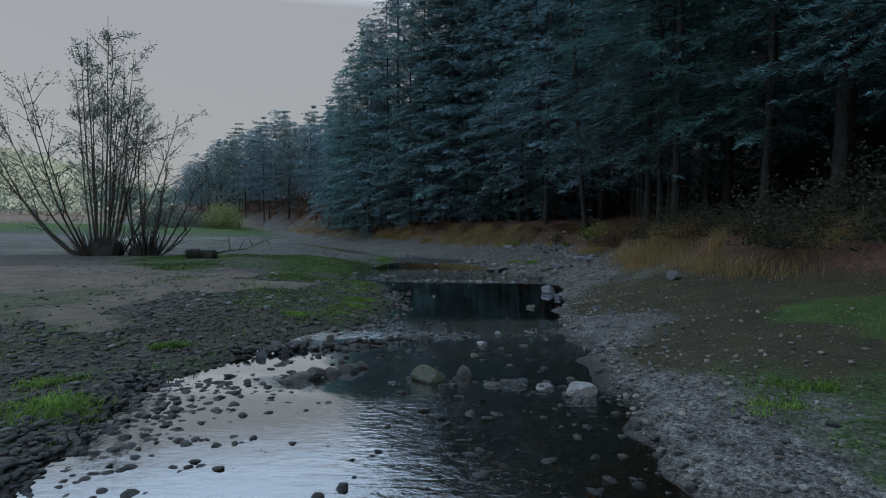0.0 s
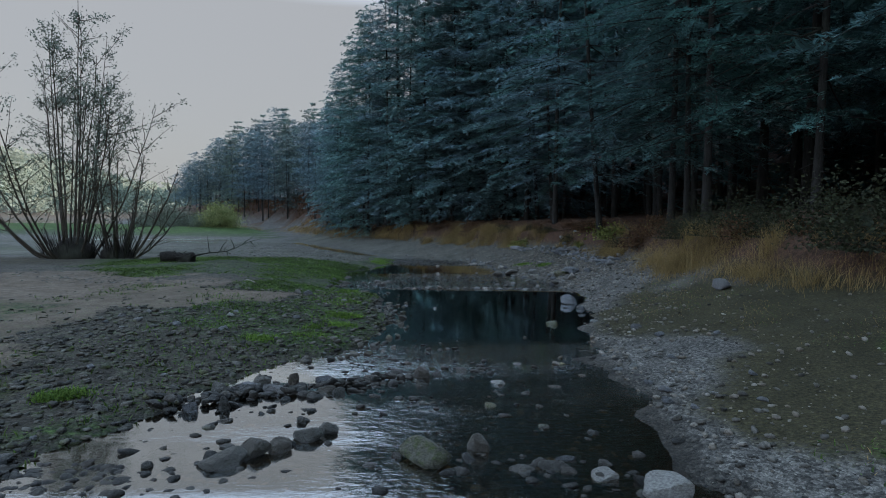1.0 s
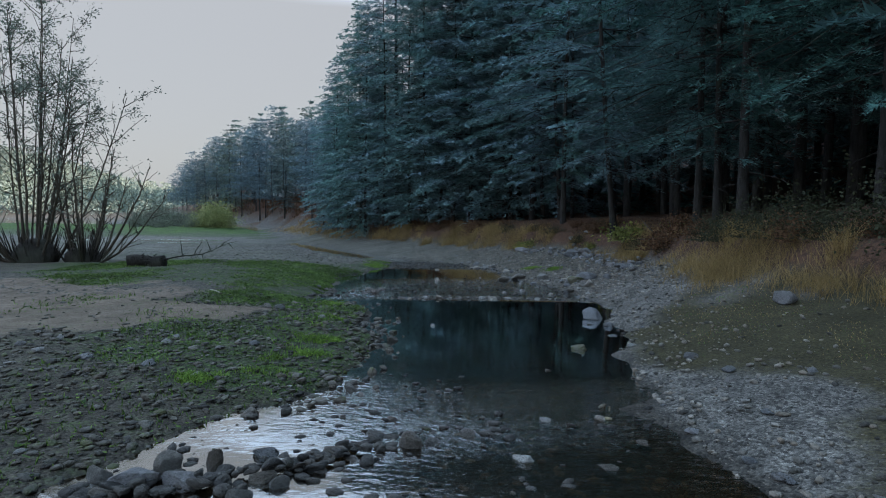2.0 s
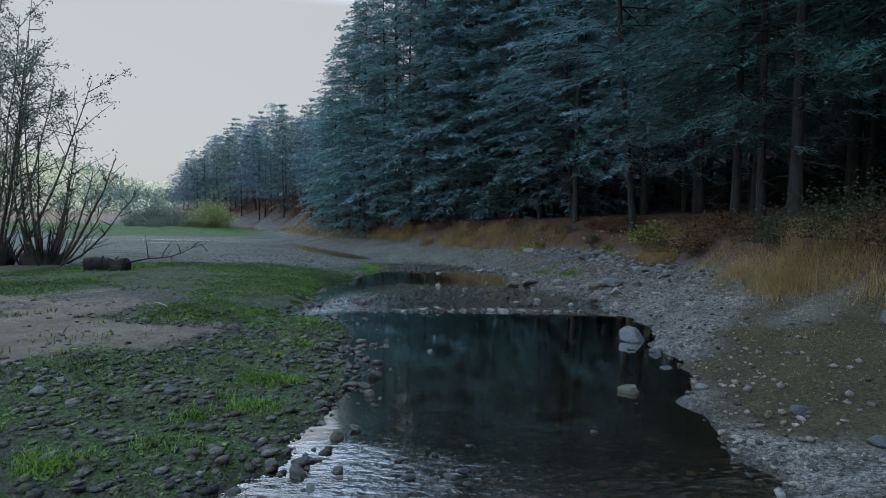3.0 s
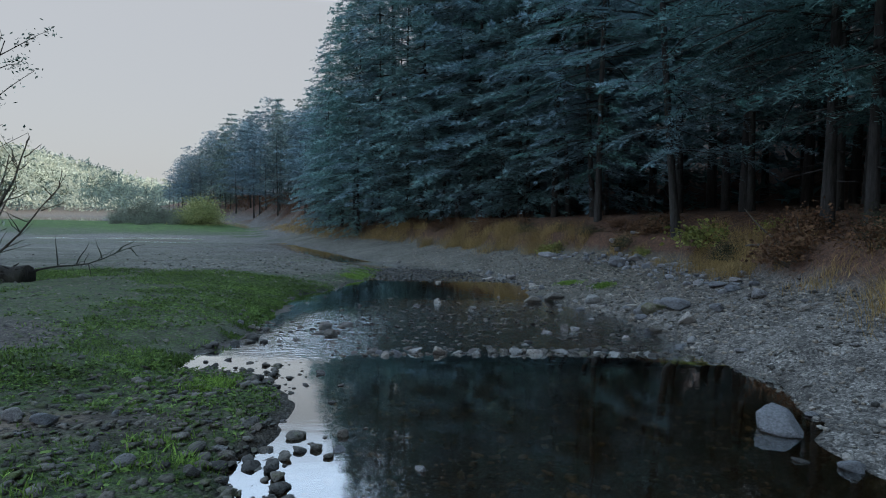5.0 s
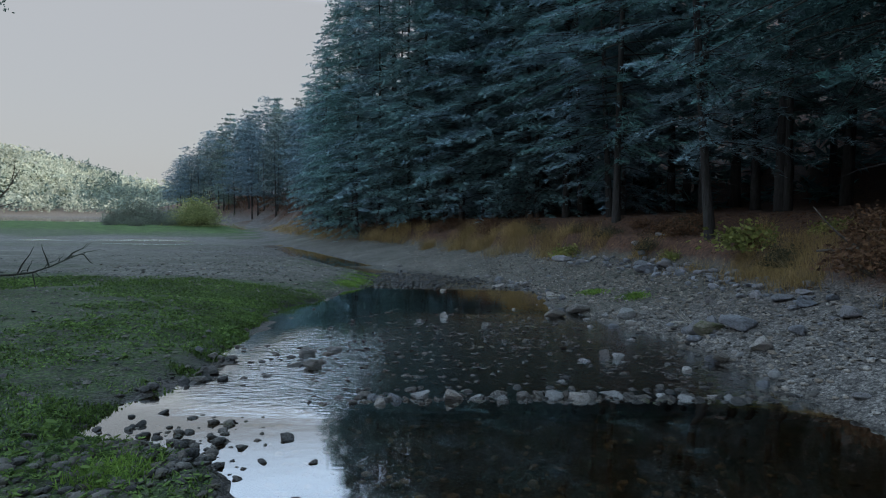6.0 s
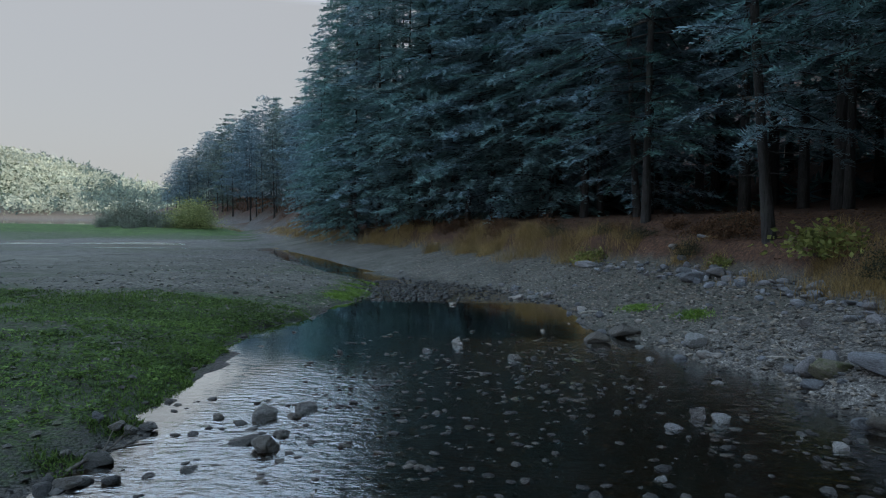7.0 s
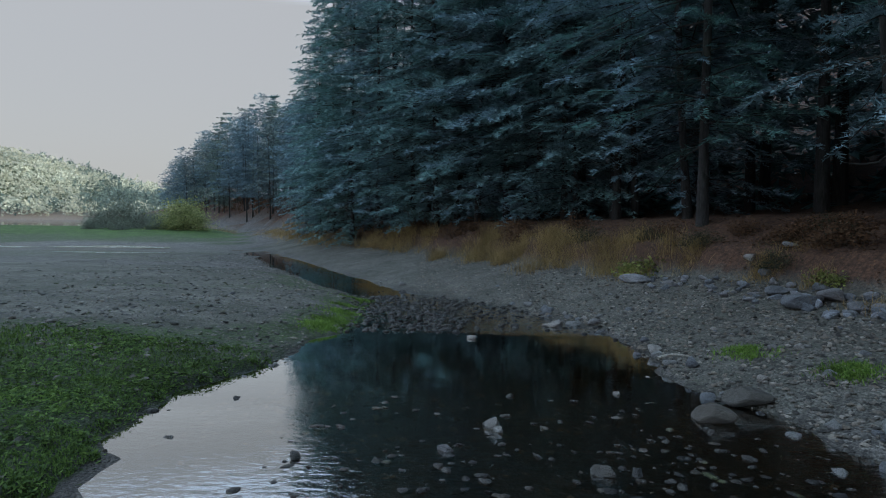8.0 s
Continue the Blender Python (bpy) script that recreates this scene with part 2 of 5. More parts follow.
DRY_GRASS = leaf_material("dry_grass_blades", (0.12, 0.085, 0.034), (0.36, 0.25, 0.11), 0.85, 1.0)
GREEN_GRASS = leaf_material("green_grass_blades", (0.022, 0.044, 0.013), (0.125, 0.19, 0.045), 0.8, 1.1)
TUFT_GRASS = leaf_material("fresh_grass_blades", (0.045, 0.092, 0.017), (0.19, 0.29, 0.055), 0.8, 2.5)
BARK = bark_material("conifer_bark", (0.015, 0.014, 0.013), (0.046, 0.043, 0.041))
WILLOW_BARK = bark_material("willow_bark", (0.03, 0.025, 0.02), (0.1, 0.085, 0.065), 12)
DEAD_WOOD = bark_material("weathered_wood", (0.05, 0.043, 0.036), (0.16, 0.145, 0.125), 10)
SODDEN_WOOD = bark_material("sodden_wood", (0.01, 0.009, 0.008), (0.035, 0.03, 0.025), 10)
PALE_WOOD = bark_material("bleached_wood", (0.2, 0.18, 0.15), (0.42, 0.39, 0.34), 12)


# ---- the lie of the land ----
def table(*pairs):
    ys, vs = zip(*pairs)
    return lambda y: np.interp(y, ys, vs)


LEFT = table((-60, -2.1), (4.5, -2.0), (6.3, -2.3), (7.4, -1.95), (9.0, -1.6), (9.6, -1.1), (10.3, -0.78), (10.7, -0.72), (12.2, -0.72), (12.7, -0.95), (13.3, -1.08), (14.1, -1.06), (14.4, -1.15), (14.62, -1.3), (14.76, -1.6), (14.86, -2.0), (14.95, -2.3), (15.2, -2.42), (15.7, -2.42), (17.3, -2.32), (18.2, -2.42), (19.0, -2.52), (19.7, -2.66), (20.4, -2.8), (21.6, -2.8), (22.2, -2.6), (22.6, -2.4), (23.9, -2.3), (24.4, -2.0), (25.5, -2.05), (28, -2.4), (30, -2.95), (32, -4.0), (39, -7.4), (51, -13.4), (54.5, -14.6), (56, -13.4), (60, -15.6), (80, -24), (111, -40), (200, -102), (260, -116), (900, -116))
RIGHT = table((-60, 1.5), (5.5, 1.52), (7.4, 1.76), (9.5, 1.86), (10.8, 2.0), (12, 2.25), (14, 2.65), (15.4, 3.0), (16.4, 2.8), (17.9, 2.9), (18.8, 2.75), (20.3, 2.4), (21.9, 1.85), (24.5, 1.9), (26, 1.4), (27.3, 0.85), (31, -1.75), (39.4, -5.9), (51, -11.6), (54.5, -13.0), (56, -13.4), (60, -15.6), (80, -24), (111, -40), (200, -102), (260, -116), (900, -116))
BANK = table((-60, 17), (0, 9), (5, 7.4), (8, 6.4), (11.5, 5.4), (15, 4.5), (18, 4.7), (20, 4.95), (22, 5.15), (24, 5.0), (26, 4.5), (27.5, 3.6), (29, 2.5), (32, 1.1), (37, -1.6), (40, -2.9), (50, -7.5), (60, -12), (80, -20), (111, -36), (200, -98), (260, -112), (900, -112))
LEVEL = table((-60, 0.0), (6.2, 0.0), (6.9, -0.035), (8.0, -0.04), (8.5, -0.07), (9.3, -0.08), (10.1, -0.13), (15.7, -0.135), (16.9, -0.2), (18.5, -0.25), (21.2, -0.33), (24.6, -0.35), (25.4, -0.38), (29.5, -0.5), (33, -0.58), (60, -0.8), (90, -1.2), (900, -1.2))
DEEP = table((-60, 0.2), (5.8, 0.2), (6.5, 0.09), (7.2, 0.17), (8.0, 0.09), (8.6, 0.16), (9.6, 0.07), (10.8, 0.22), (15.2, 0.28), (16.3, 0.09), (20.5, 0.08), (22.3, 0.22), (24.0, 0.2), (25, 0.06), (29, 0.06), (30.3, 0.14), (33, 0.3), (60, 0.3), (90, 0.8), (900, 0.8))
RIFFLE = table((-60, 0.03), (3.0, 0.3), (4.2, 0.8), (5.4, 0.6), (6.2, 0.9), (6.9, 0.6), (7.7, 1.1), (8.5, 0.9), (9.0, 2.1), (10.0, 1.7), (10.8, 0.06), (15.8, 0.02), (16.4, 0.5), (17.2, 0.7), (18.6, 0.75), (19.8, 0.6), (21, 0.35), (22, 0.05), (24.3, 0.05), (25, 0.6), (29.3, 0.6), (30.5, 0.3), (32, 0.05), (900, 0.05))
FLAT = table((-60, 0.3), (10, 0.2), (20, 0.12), (24, 0.0), (30, -0.2), (40, -0.42), (52, -0.68), (57, -0.64), (64, -0.5), (70, -0.2), (76, 0.1), (84, 0.12), (94, -0.4), (104, -1.1), (112, -1.6), (150, -3), (900, -3))
HILL = table((-2200, 66), (-620, 66), (-420, 54), (-305, 37), (-265, 27.5), (-226, 17), (-202, 13), (-160, 11), (-60, 9), (600, 9))
_rng = np.random.default_rng(3)
_waves = [(_rng.uniform(-1, 1, 2) * f, _rng.uniform(0, 6.28), a) for f, a in ((0.25, 0.5), (0.5, 0.4), (0.9, 0.35), (1.7, 0.2), (2.9, 0.14), (4.3, 0.1), (6.1, 0.08)) for _ in range(3)]


def lumps(x, y):
    """Uneven ground, about -1 to 1, over metres."""
    s = 0.0
    for k, p, a in _waves:
        s = s + a * np.sin(k[0] * x * 2 + k[1] * y * 2 + p)
    return s * 0.6


def smooth(a, b, v):
    t = np.clip((v - a) / (b - a), 0, 1)
    return t * t * (3 - 2 * t)


def shore(y):
    """The wavy left and right water lines."""
    w = 0.03 * np.sin(y * 2.3) + 0.04 * np.sin(y * 5.1 + 1) + 0.035 * np.sin(y * 9.7 + 2) + 0.02 * np.sin(y * 23.0) - 0.14 * smooth(16.5, 17.5, y) * (1 - smooth(22.2, 23.2, y))
    v = 0.08 * np.sin(y * 2.9 + 3) + 0.06 * np.sin(y * 6.3 + 1) + 0.03 * np.sin(y * 11.3)
    return LEFT(y) + w, RIGHT(y) + v


def land(x, y):
    """The height of the ground."""
    l, r = shore(y)
    b, zw = BANK(y), LEVEL(y)
    inside = np.minimum(x - l, r - x)
    z_bed = zw - DEEP(y) * (1 - np.exp(-np.maximum(inside, 0) * 2.2))
    # right: a gravel beach, a low eroded step, then the forest floor and rising ground added behind it to block the sun
    e = np.maximum(x - r, 0)
    width = np.maximum(b - r, 0.8)
    zb = zw + np.minimum(0.62 + 0.02 * np.maximum(width - 2, 0), 0.8)
    beach = zw + (zb - zw) * np.minimum(e / width, 1) ** 0.85
    step = 0.62 * smooth(0.0, 0.75, x - b) + 0.5 * smooth(0.6, 3.0, x - b) + 0.07 * np.clip(x - b - 2, 0, 12) + 3.4 * smooth(0.3, 5, x - b) * smooth(58, 85, y)
    sun_block_rise = 0.5 * np.clip(x - b - 14, 0, 110) * (1 - smooth(190, 270, y))
    z_right = np.where(x > b, zb, beach) + step + sun_block_rise
    # left: the drained flat, falling to the lake
    f = np.maximum(l - x, 0)
    # a low stony spit between the pool and the inlet above it
    flat = FLAT(y) - 0.22 * smooth(13.0, 14.0, y) * (1 - smooth(15.5, 16.5, y)) * smooth(-3.2, -2.2, x)
    z_left = zw + 0.05 * (1 - np.exp(-f / 0.15)) + (np.maximum(flat - zw, 0.03) - 0.05) * (1 - np.exp(-f / 1.6)) + np.minimum(flat - zw, 0) * smooth(2, 25, f)
    z = np.where(inside > 0, z_bed, np.where(x >= r, z_right, z_left))
    # the far shore's hill and its ridge
    h = HILL(x + 0.15 * (y - 380))
    far = smooth(330, 430, y) * (1 - smooth(470, 640, y)) * h
    z = np.where((y > 300) & (x < BANK(y)), np.maximum(z, -3 + far * 1.05 + 3 * smooth(325, 333, y)), z)
    rough = np.where(inside > 0, 0.035, 0.045) * (1 + 0.06 * np.clip(np.abs(x) - 6, 0, 20))
    return z + lumps(x, y) * rough * np.where(y > 40, 0.4, 1)


def graded(a, b, fine, low, high, grow=1.16):
    mids = list(np.arange(a, b + fine * 0.5, fine))
    s, v = fine, a
    while v > low:
        s *= grow
        v -= s
        mids.insert(0, v)
    s, v = fine, mids[-1]
    while v < high:
        s *= grow
        v += s
        mids.append(v)
    return np.array(mids)


def sheet(name, xs, ys, height, material, masks=None):
    gx, gy = np.meshgrid(xs, ys)
    z = height(gx, gy)
    verts = np.stack([gx.ravel(), gy.ravel(), z.ravel()], 1)
    nx, ny = len(xs), len(ys)
    i = np.arange((ny - 1) * nx).reshape(ny - 1, nx)[:, :-1].ravel()
    faces = np.stack([i, i + 1, i + nx + 1, i + nx], 1)
    me = bpy.data.meshes.new(name)
    me.vertices.add(len(verts))
    me.vertices.foreach_set("co", verts.ravel())
    me.loops.add(faces.size)
    me.loops.foreach_set("vertex_index", faces.ravel())
    me.polygons.add(len(faces))
    me.polygons.foreach_set("loop_start", np.arange(0, faces.size, 4))
    me.polygons.foreach_set("use_smooth", np.ones(len(faces), bool))
    me.update(calc_edges=True)
    for key, f in (masks or {}).items():
        at = me.attributes.new(key, "FLOAT", "POINT")
        at.data.foreach_set("value", np.clip(f(gx, gy), 0, 1).ravel().astype(np.float32))
    me.materials.append(material)
    return new(name, me)


def edge_distance(x, y):
    l, r = shore(y)
    return np.maximum(l - x, x - r)


def box_mask(x, y, x0, x1, y0, y1, s=0.7):
    """A patch with a wandering outline."""
    k = min(1.0, 0.35 + 0.12 * (x1 - x0)) * (2.5 if y0 > 30 else 1.0)
    u = 0.5 * np.sin(0.9 * x + 1.3 * y + x0) + 0.35 * np.sin(2.3 * x - 1.7 * y + 2) + 0.2 * np.sin(4.1 * x + 3.3 * y)
    v = 0.5 * np.sin(1.1 * x - 0.9 * y + y0) + 0.35 * np.sin(1.9 * x + 2.6 * y + 4) + 0.2 * np.sin(3.7 * x - 4.3 * y)
    x, y = x + k * u, y + k * v
    return smooth(x0 - s, x0 + s, x) * (1 - smooth(x1 - s, x1 + s, x)) * smooth(y0 - s, y0 + s, y) * (1 - smooth(y1 - s, y1 + s, y))


def m_litter(x, y):
    return smooth(-0.1, 0.6, x - BANK(y)) * smooth(-40, -30, y)


def m_soil(x, y):
    return box_mask(x, y, -40, 0.5, -5, 14.2, 0.7) * (x < LEFT(y) + 0.1) + 0.6 * box_mask(x, y, -40, -2, 13.5, 23.5, 0.8) * (x < LEFT(y))


def m_sand(x, y):
    left = np.maximum(box_mask(x, y, -60, -2.7, 11.2, 13.9, 0.7), box_mask(x, y, -60, -4.3, 7.8, 15.8, 0.7))
    right = smooth(0.9, 1.8, x - RIGHT(y)) * (1 - smooth(13, 17, y)) * 0.45
    far = 0.66 * box_mask(x, y, -60, -5.2, 26.5, 33.5, 1.2) * smooth(0.8, 2.4, LEFT(y) - x)
    return np.where(x > 0, right, left + far) + (y > 300) * (y < 337) * (x < BANK(y)) * 1.0


def m_mud(x, y):
    return box_mask(x, y, -200, -2.8, 23, 36, 1.5) * (x < LEFT(y)) + 0.5 * box_mask(x, y, -300, -10, 36, 56, 3) + 0.55 * smooth(18, 22, y) * (x > RIGHT(y)) * (y < 60)


def m_olive(x, y):
    left = box_mask(x, y, -60, -3.0, -5, 7.6, 0.8) * 0.8 + 0.5 * box_mask(x, y, -60, -6.0, 18.0, 21.5, 1.0)
    right = box_mask(x, y, 2.5, 7.4, 1, 13.5, 0.7) * 0.9
    return left + right


def m_moss(x, y):
    f = -(x - LEFT(y))
    band = box_mask(x, y, -3.8, 0, 13.2, 21.5, 0.7) * smooth(0.0, 0.08, f)
    far_band = box_mask(x, y, -9.5, 0, 16.5, 23.6, 0.9) * smooth(0.0, 0.08, f) * 0.9
    near = box_mask(x, y, -6, -0.6, 3.5, 13.0, 0.6) * 0.3
    island = box_mask(x, y, -90, -11, 60, 88, 3) * smooth(0, 1.5, f) + box_mask(x, y, -9, -2, 29, 34, 1) * smooth(0, 0.2, f) * (1 - smooth(0.6, 1.6, f))
    patch = box_mask(x, y, 2.2, 4.4, 3.5, 6.6, 0.5) * 0.5
    edge = box_mask(x, y, -3, 0, 24, 28.5, 0.8) * smooth(0, 0.1, f) * (1 - smooth(0.7, 1.3, f))
    near = near + box_mask(x, y, -4.2, -2.35, 4.2, 6.0, 0.35) * 0.8
    spots = 0.4 * (x > RIGHT(y) + 0.8) * (y < 14) * (x < BANK(y)) * smooth(-0.1, 0.5, lumps(x * 1.2 + 5, y * 1.2)) + 0.42 * (x < LEFT(y)) * smooth(-0.1, 0.5, lumps(x * 0.5 + 2, y * 1.1)) * smooth(23, 27, y) * (y < 60) + 0.35 * (x < 0) * smooth(0.1, 0.5, lumps(x * 1.7 + 9, y * 1.7)) * (y < 12)
    near = near + 0.5 * box_mask(x, y, -2.3, -0.7, 9.6, 13.4, 0.45) * smooth(0.0, 0.1, f)
    hills = (y > 335) * 1.0 * (x < BANK(y)) * smooth(335, 340, y)
    return np.clip(band, 0, 1) + far_band + near + island + patch + edge + spots + hills


def m_sward(x, y):
    f = LEFT(y) - x
    return 0.85 * box_mask(x, y, -110, -11, 65, 88, 2.5) * smooth(0, 1.5, f) + box_mask(x, y, 3.7, 7.2, 6.3, 8.7, 0.4)


def m_wet(x, y):
    return 1 - smooth(-0.03, np.where((x < 0) & (y > 14), 0.4, 0.12), edge_distance(x, y))


ground = sheet("ground", graded(-6.5, 7.5, 0.09, -2000, 1500), graded(3.2, 32, 0.11, -80, 2200), land, GROUND,
               {"litter": m_litter, "sand": m_sand, "soil": m_soil, "mud": m_mud, "olive": m_olive, "moss": m_moss, "sward": m_sward, "wet": m_wet})
tagged(ground, "stony lake flat with sand, mud, moss and gravel rising to a forest bank", "ground", kind="structure")


def stream_sheet():
    ys = np.concatenate([np.arange(-8, 34, 0.12), np.arange(34, 57, 0.6)])
    us = np.linspace(0, 1, 40)
    gx = np.array([LEFT(y) - 0.35 + us * (RIGHT(y) - LEFT(y) + 0.7) for y in ys])
    gy = np.repeat(ys[:, None], len(us), 1)
    nx, ny = len(us), len(ys)
    i = np.arange((ny - 1) * nx).reshape(ny - 1, nx)[:, :-1].ravel()
    faces = np.stack([i, i + 1, i + nx + 1, i + nx], 1)
    me = bpy.data.meshes.new("stream")
    me.from_pydata(np.stack([gx.ravel(), gy.ravel(), LEVEL(gy).ravel()], 1).tolist(), [], faces.tolist())
    me.polygons.foreach_set("use_smooth", np.ones(len(faces), bool))
    at = me.attributes.new("riffle", "FLOAT", "POINT")
    near = 0.12 + 0.88 * smooth(-0.8, 0.2, gx + 0.8 * smooth(8.2, 9.0, gy))
    lively = RIFFLE(gy) * np.where(gy < 10.5, near, np.where(gy > 16, 0.3 + 0.7 * smooth(-1.9, -0.9, gx), 1))
    inlet = 1.9 * smooth(-2.4, -1.8, gx) * (1 - smooth(-0.9, -0.2, gx)) * smooth(15.4, 16.2, gy) * (1 - smooth(18.6, 20.5, gy))
    at.data.foreach_set("value", np.maximum(lively, inlet).ravel().astype(np.float32))
    me.materials.append(WATER)
    return new("stream", me)


water = tagged(stream_sheet(), "shallow clear stream with dark pools and rippled riffles", "stream", kind="structure")
lake = sheet("lake", np.array([-1500.0, -600, -300, -150, -60, 20]), np.array([88.0, 120, 200, 300, 360, 600]), lambda x, y: 0 * x - 1.2, LAKE)
tagged(lake, "calm pale lake reaching to the wooded far shore", "lake", kind="structure")


# ---- helpers for meshes ----
class Tris:
    """Collects vertices and faces for one mesh."""

    def __init__(self):
        self.v, self.f, self.n = [], [], 0

    def add(self, verts, faces):
        verts = np.asarray(verts, float)
        self.v.append(verts)
        k = self.n
        self.f.extend([tuple(int(i) + k for i in f) for f in faces])
        self.n += len(verts)

    def mesh(self, name, material, shade=False):
        me = bpy.data.meshes.new(name)
        me.from_pydata(np.concatenate(self.v).tolist() if self.v else [], [], self.f)
        if shade:
            me.polygons.foreach_set("use_smooth", np.ones(len(me.polygons), bool))
        me.materials.append(material)
        return me


def tri_mesh(name, verts, material, quads=False, faces=None, shade=False):
    """A mesh from an array of verts, three (or four) to a face, or with one faces array."""
    verts = np.asarray(verts, np.float32).reshape(-1, 3)
    if faces is None:
        faces = np.arange(len(verts)).reshape(-1, 4 if quads else 3)
    k = faces.shape[1]
    me = bpy.data.meshes.new(name)
    me.vertices.add(len(verts))
    me.vertices.foreach_set("co", verts.ravel())
    me.loops.add(faces.size)
    me.loops.foreach_set("vertex_index", faces.ravel().astype(np.int32))
    me.polygons.add(len(faces))
    me.polygons.foreach_set("loop_start", np.arange(0, faces.size, k, dtype=np.int32))
    if shade:
        me.polygons.foreach_set("use_smooth", np.ones(len(faces), bool))
    me.update(calc_edges=True)
    me.materials.append(material)
    return me


def part(name, me, parent, label=""):
    ob = new(name, me)
    ob.parent = parent
    if label:
        tagged(ob, label)
    return ob


def tube(t, pts, radii, sides=6, cap=True):
    """A round limb along pts, added to the Tris t."""
    pts = np.asarray(pts, float)
    n = len(pts)
    d = np.gradient(pts, axis=0)
    d /= np.linalg.norm(d, axis=1)[:, None] + 1e-9
    ref = np.array([0.0, 0, 1]) if abs(d[0][2]) < 0.8 else np.array([1.0, 0, 0])
    u = np.cross(d, ref)
    u /= np.linalg.norm(u, axis=1)[:, None] + 1e-9
    w = np.cross(d, u)
    a = np.linspace(0, 2 * np.pi, sides, endpoint=False)
    ring = (np.cos(a)[None, :, None] * u[:, None] + np.sin(a)[None, :, None] * w[:, None]) * np.asarray(radii)[:, None, None] + pts[:, None]
    faces = []
    for i in range(n - 1):
        for j in range(sides):
            k = (j + 1) % sides
            faces.append((i * sides + j, i * sides + k, (i + 1) * sides + k, (i + 1) * sides + j))
    if cap:
        faces.append(tuple(range((n - 1) * sides, n * sides)))
    t.add(ring.reshape(-1, 3), faces)


def ico(level):
    bm = bmesh.new()
    bmesh.ops.create_icosphere(bm, subdivisions=level, radius=1)
    v = np.array([p.co[:] for p in bm.verts])
    f = np.array([[q.index for q in p.verts] for p in bm.faces])
    bm.free()
    return v, f


ICO1, ICO2, ICO3 = ico(1), ico(2), ico(3)
OCTA = (np.array([(1, 0, 0), (-0.5, 0.87, 0), (-0.5, -0.87, 0), (0.1, 0.05, 1.0), (0.5, 0.87, 0.25), (-1, 0, 0.3), (0.5, -0.87, 0.2)], float), np.array([(0, 4, 3), (4, 1, 3), (1, 5, 3), (5, 2, 3), (2, 6, 3), (6, 0, 3)]))


def stone_shape(rng, level=ICO2, cuts=5, rough=0.1, low=0.55):
    """A unit stone: a ball with flattened sides and an uneven skin."""
    v, f = level
    v = v.copy()
    for _ in range(cuts):
        n = rng.normal(size=3)
        n /= np.linalg.norm(n)
        d = rng.uniform(low, 0.84)
        over = np.maximum(v @ n - d, 0)
        v = v - over[:, None] * n
    k = rng.normal(size=(4, 3)) * 1.6
    ph = rng.uniform(0, 6.28, 4)
    v = v * (1 + rough * np.sin(v @ k.T + ph).mean(1) + 0.3 * rough * np.sin(v @ k.T * 3.1 + ph).mean(1))[:, None]
    return v, f


def scatter_stones(name, xy, size, material, rng, level=ICO1, flat=(0.35, 0.7), sink=0.25, height=land):
    """Many stones in one mesh, lying on the ground."""
    base = [stone_shape(rng, level, 7 if level is ICO2 else 3, 0.15, 0.42 if level is ICO2 else 0.55)[0] for _ in range(12)]
    f0 = level[1]
    n = len(xy)
    pick = rng.integers(0, 12, n)
    v = np.array(base)[pick]
    a = rng.uniform(0, 6.28, n)
    sx, sy, sz = size * rng.uniform(0.8, 1.25, n), size * rng.uniform(0.65, 1.0, n), size * rng.uniform(*flat, n)
    v = v * np.stack([sx, sy, sz], 1)[:, None] * 0.5
    c, s = np.cos(a)[:, None], np.sin(a)[:, None]
    tilt = rng.normal(0, 0.18, n)[:, None]
    z0 = v[..., 2] + v[..., 0] * tilt
    x0 = v[..., 0] * c - v[..., 1] * s
    y0 = v[..., 0] * s + v[..., 1] * c
    z = height(xy[:, 0], xy[:, 1]) + sz * (0.5 - sink)
    verts = np.stack([x0 + xy[:, :1], y0 + xy[:, 1:2], z0 + z[:, None]], 2)
    faces = (f0[None] + (np.arange(n) * len(level[0]))[:, None, None]).reshape(-1, 3)
    return new(name, tri_mesh(name, verts, material, faces=faces, shade=True))


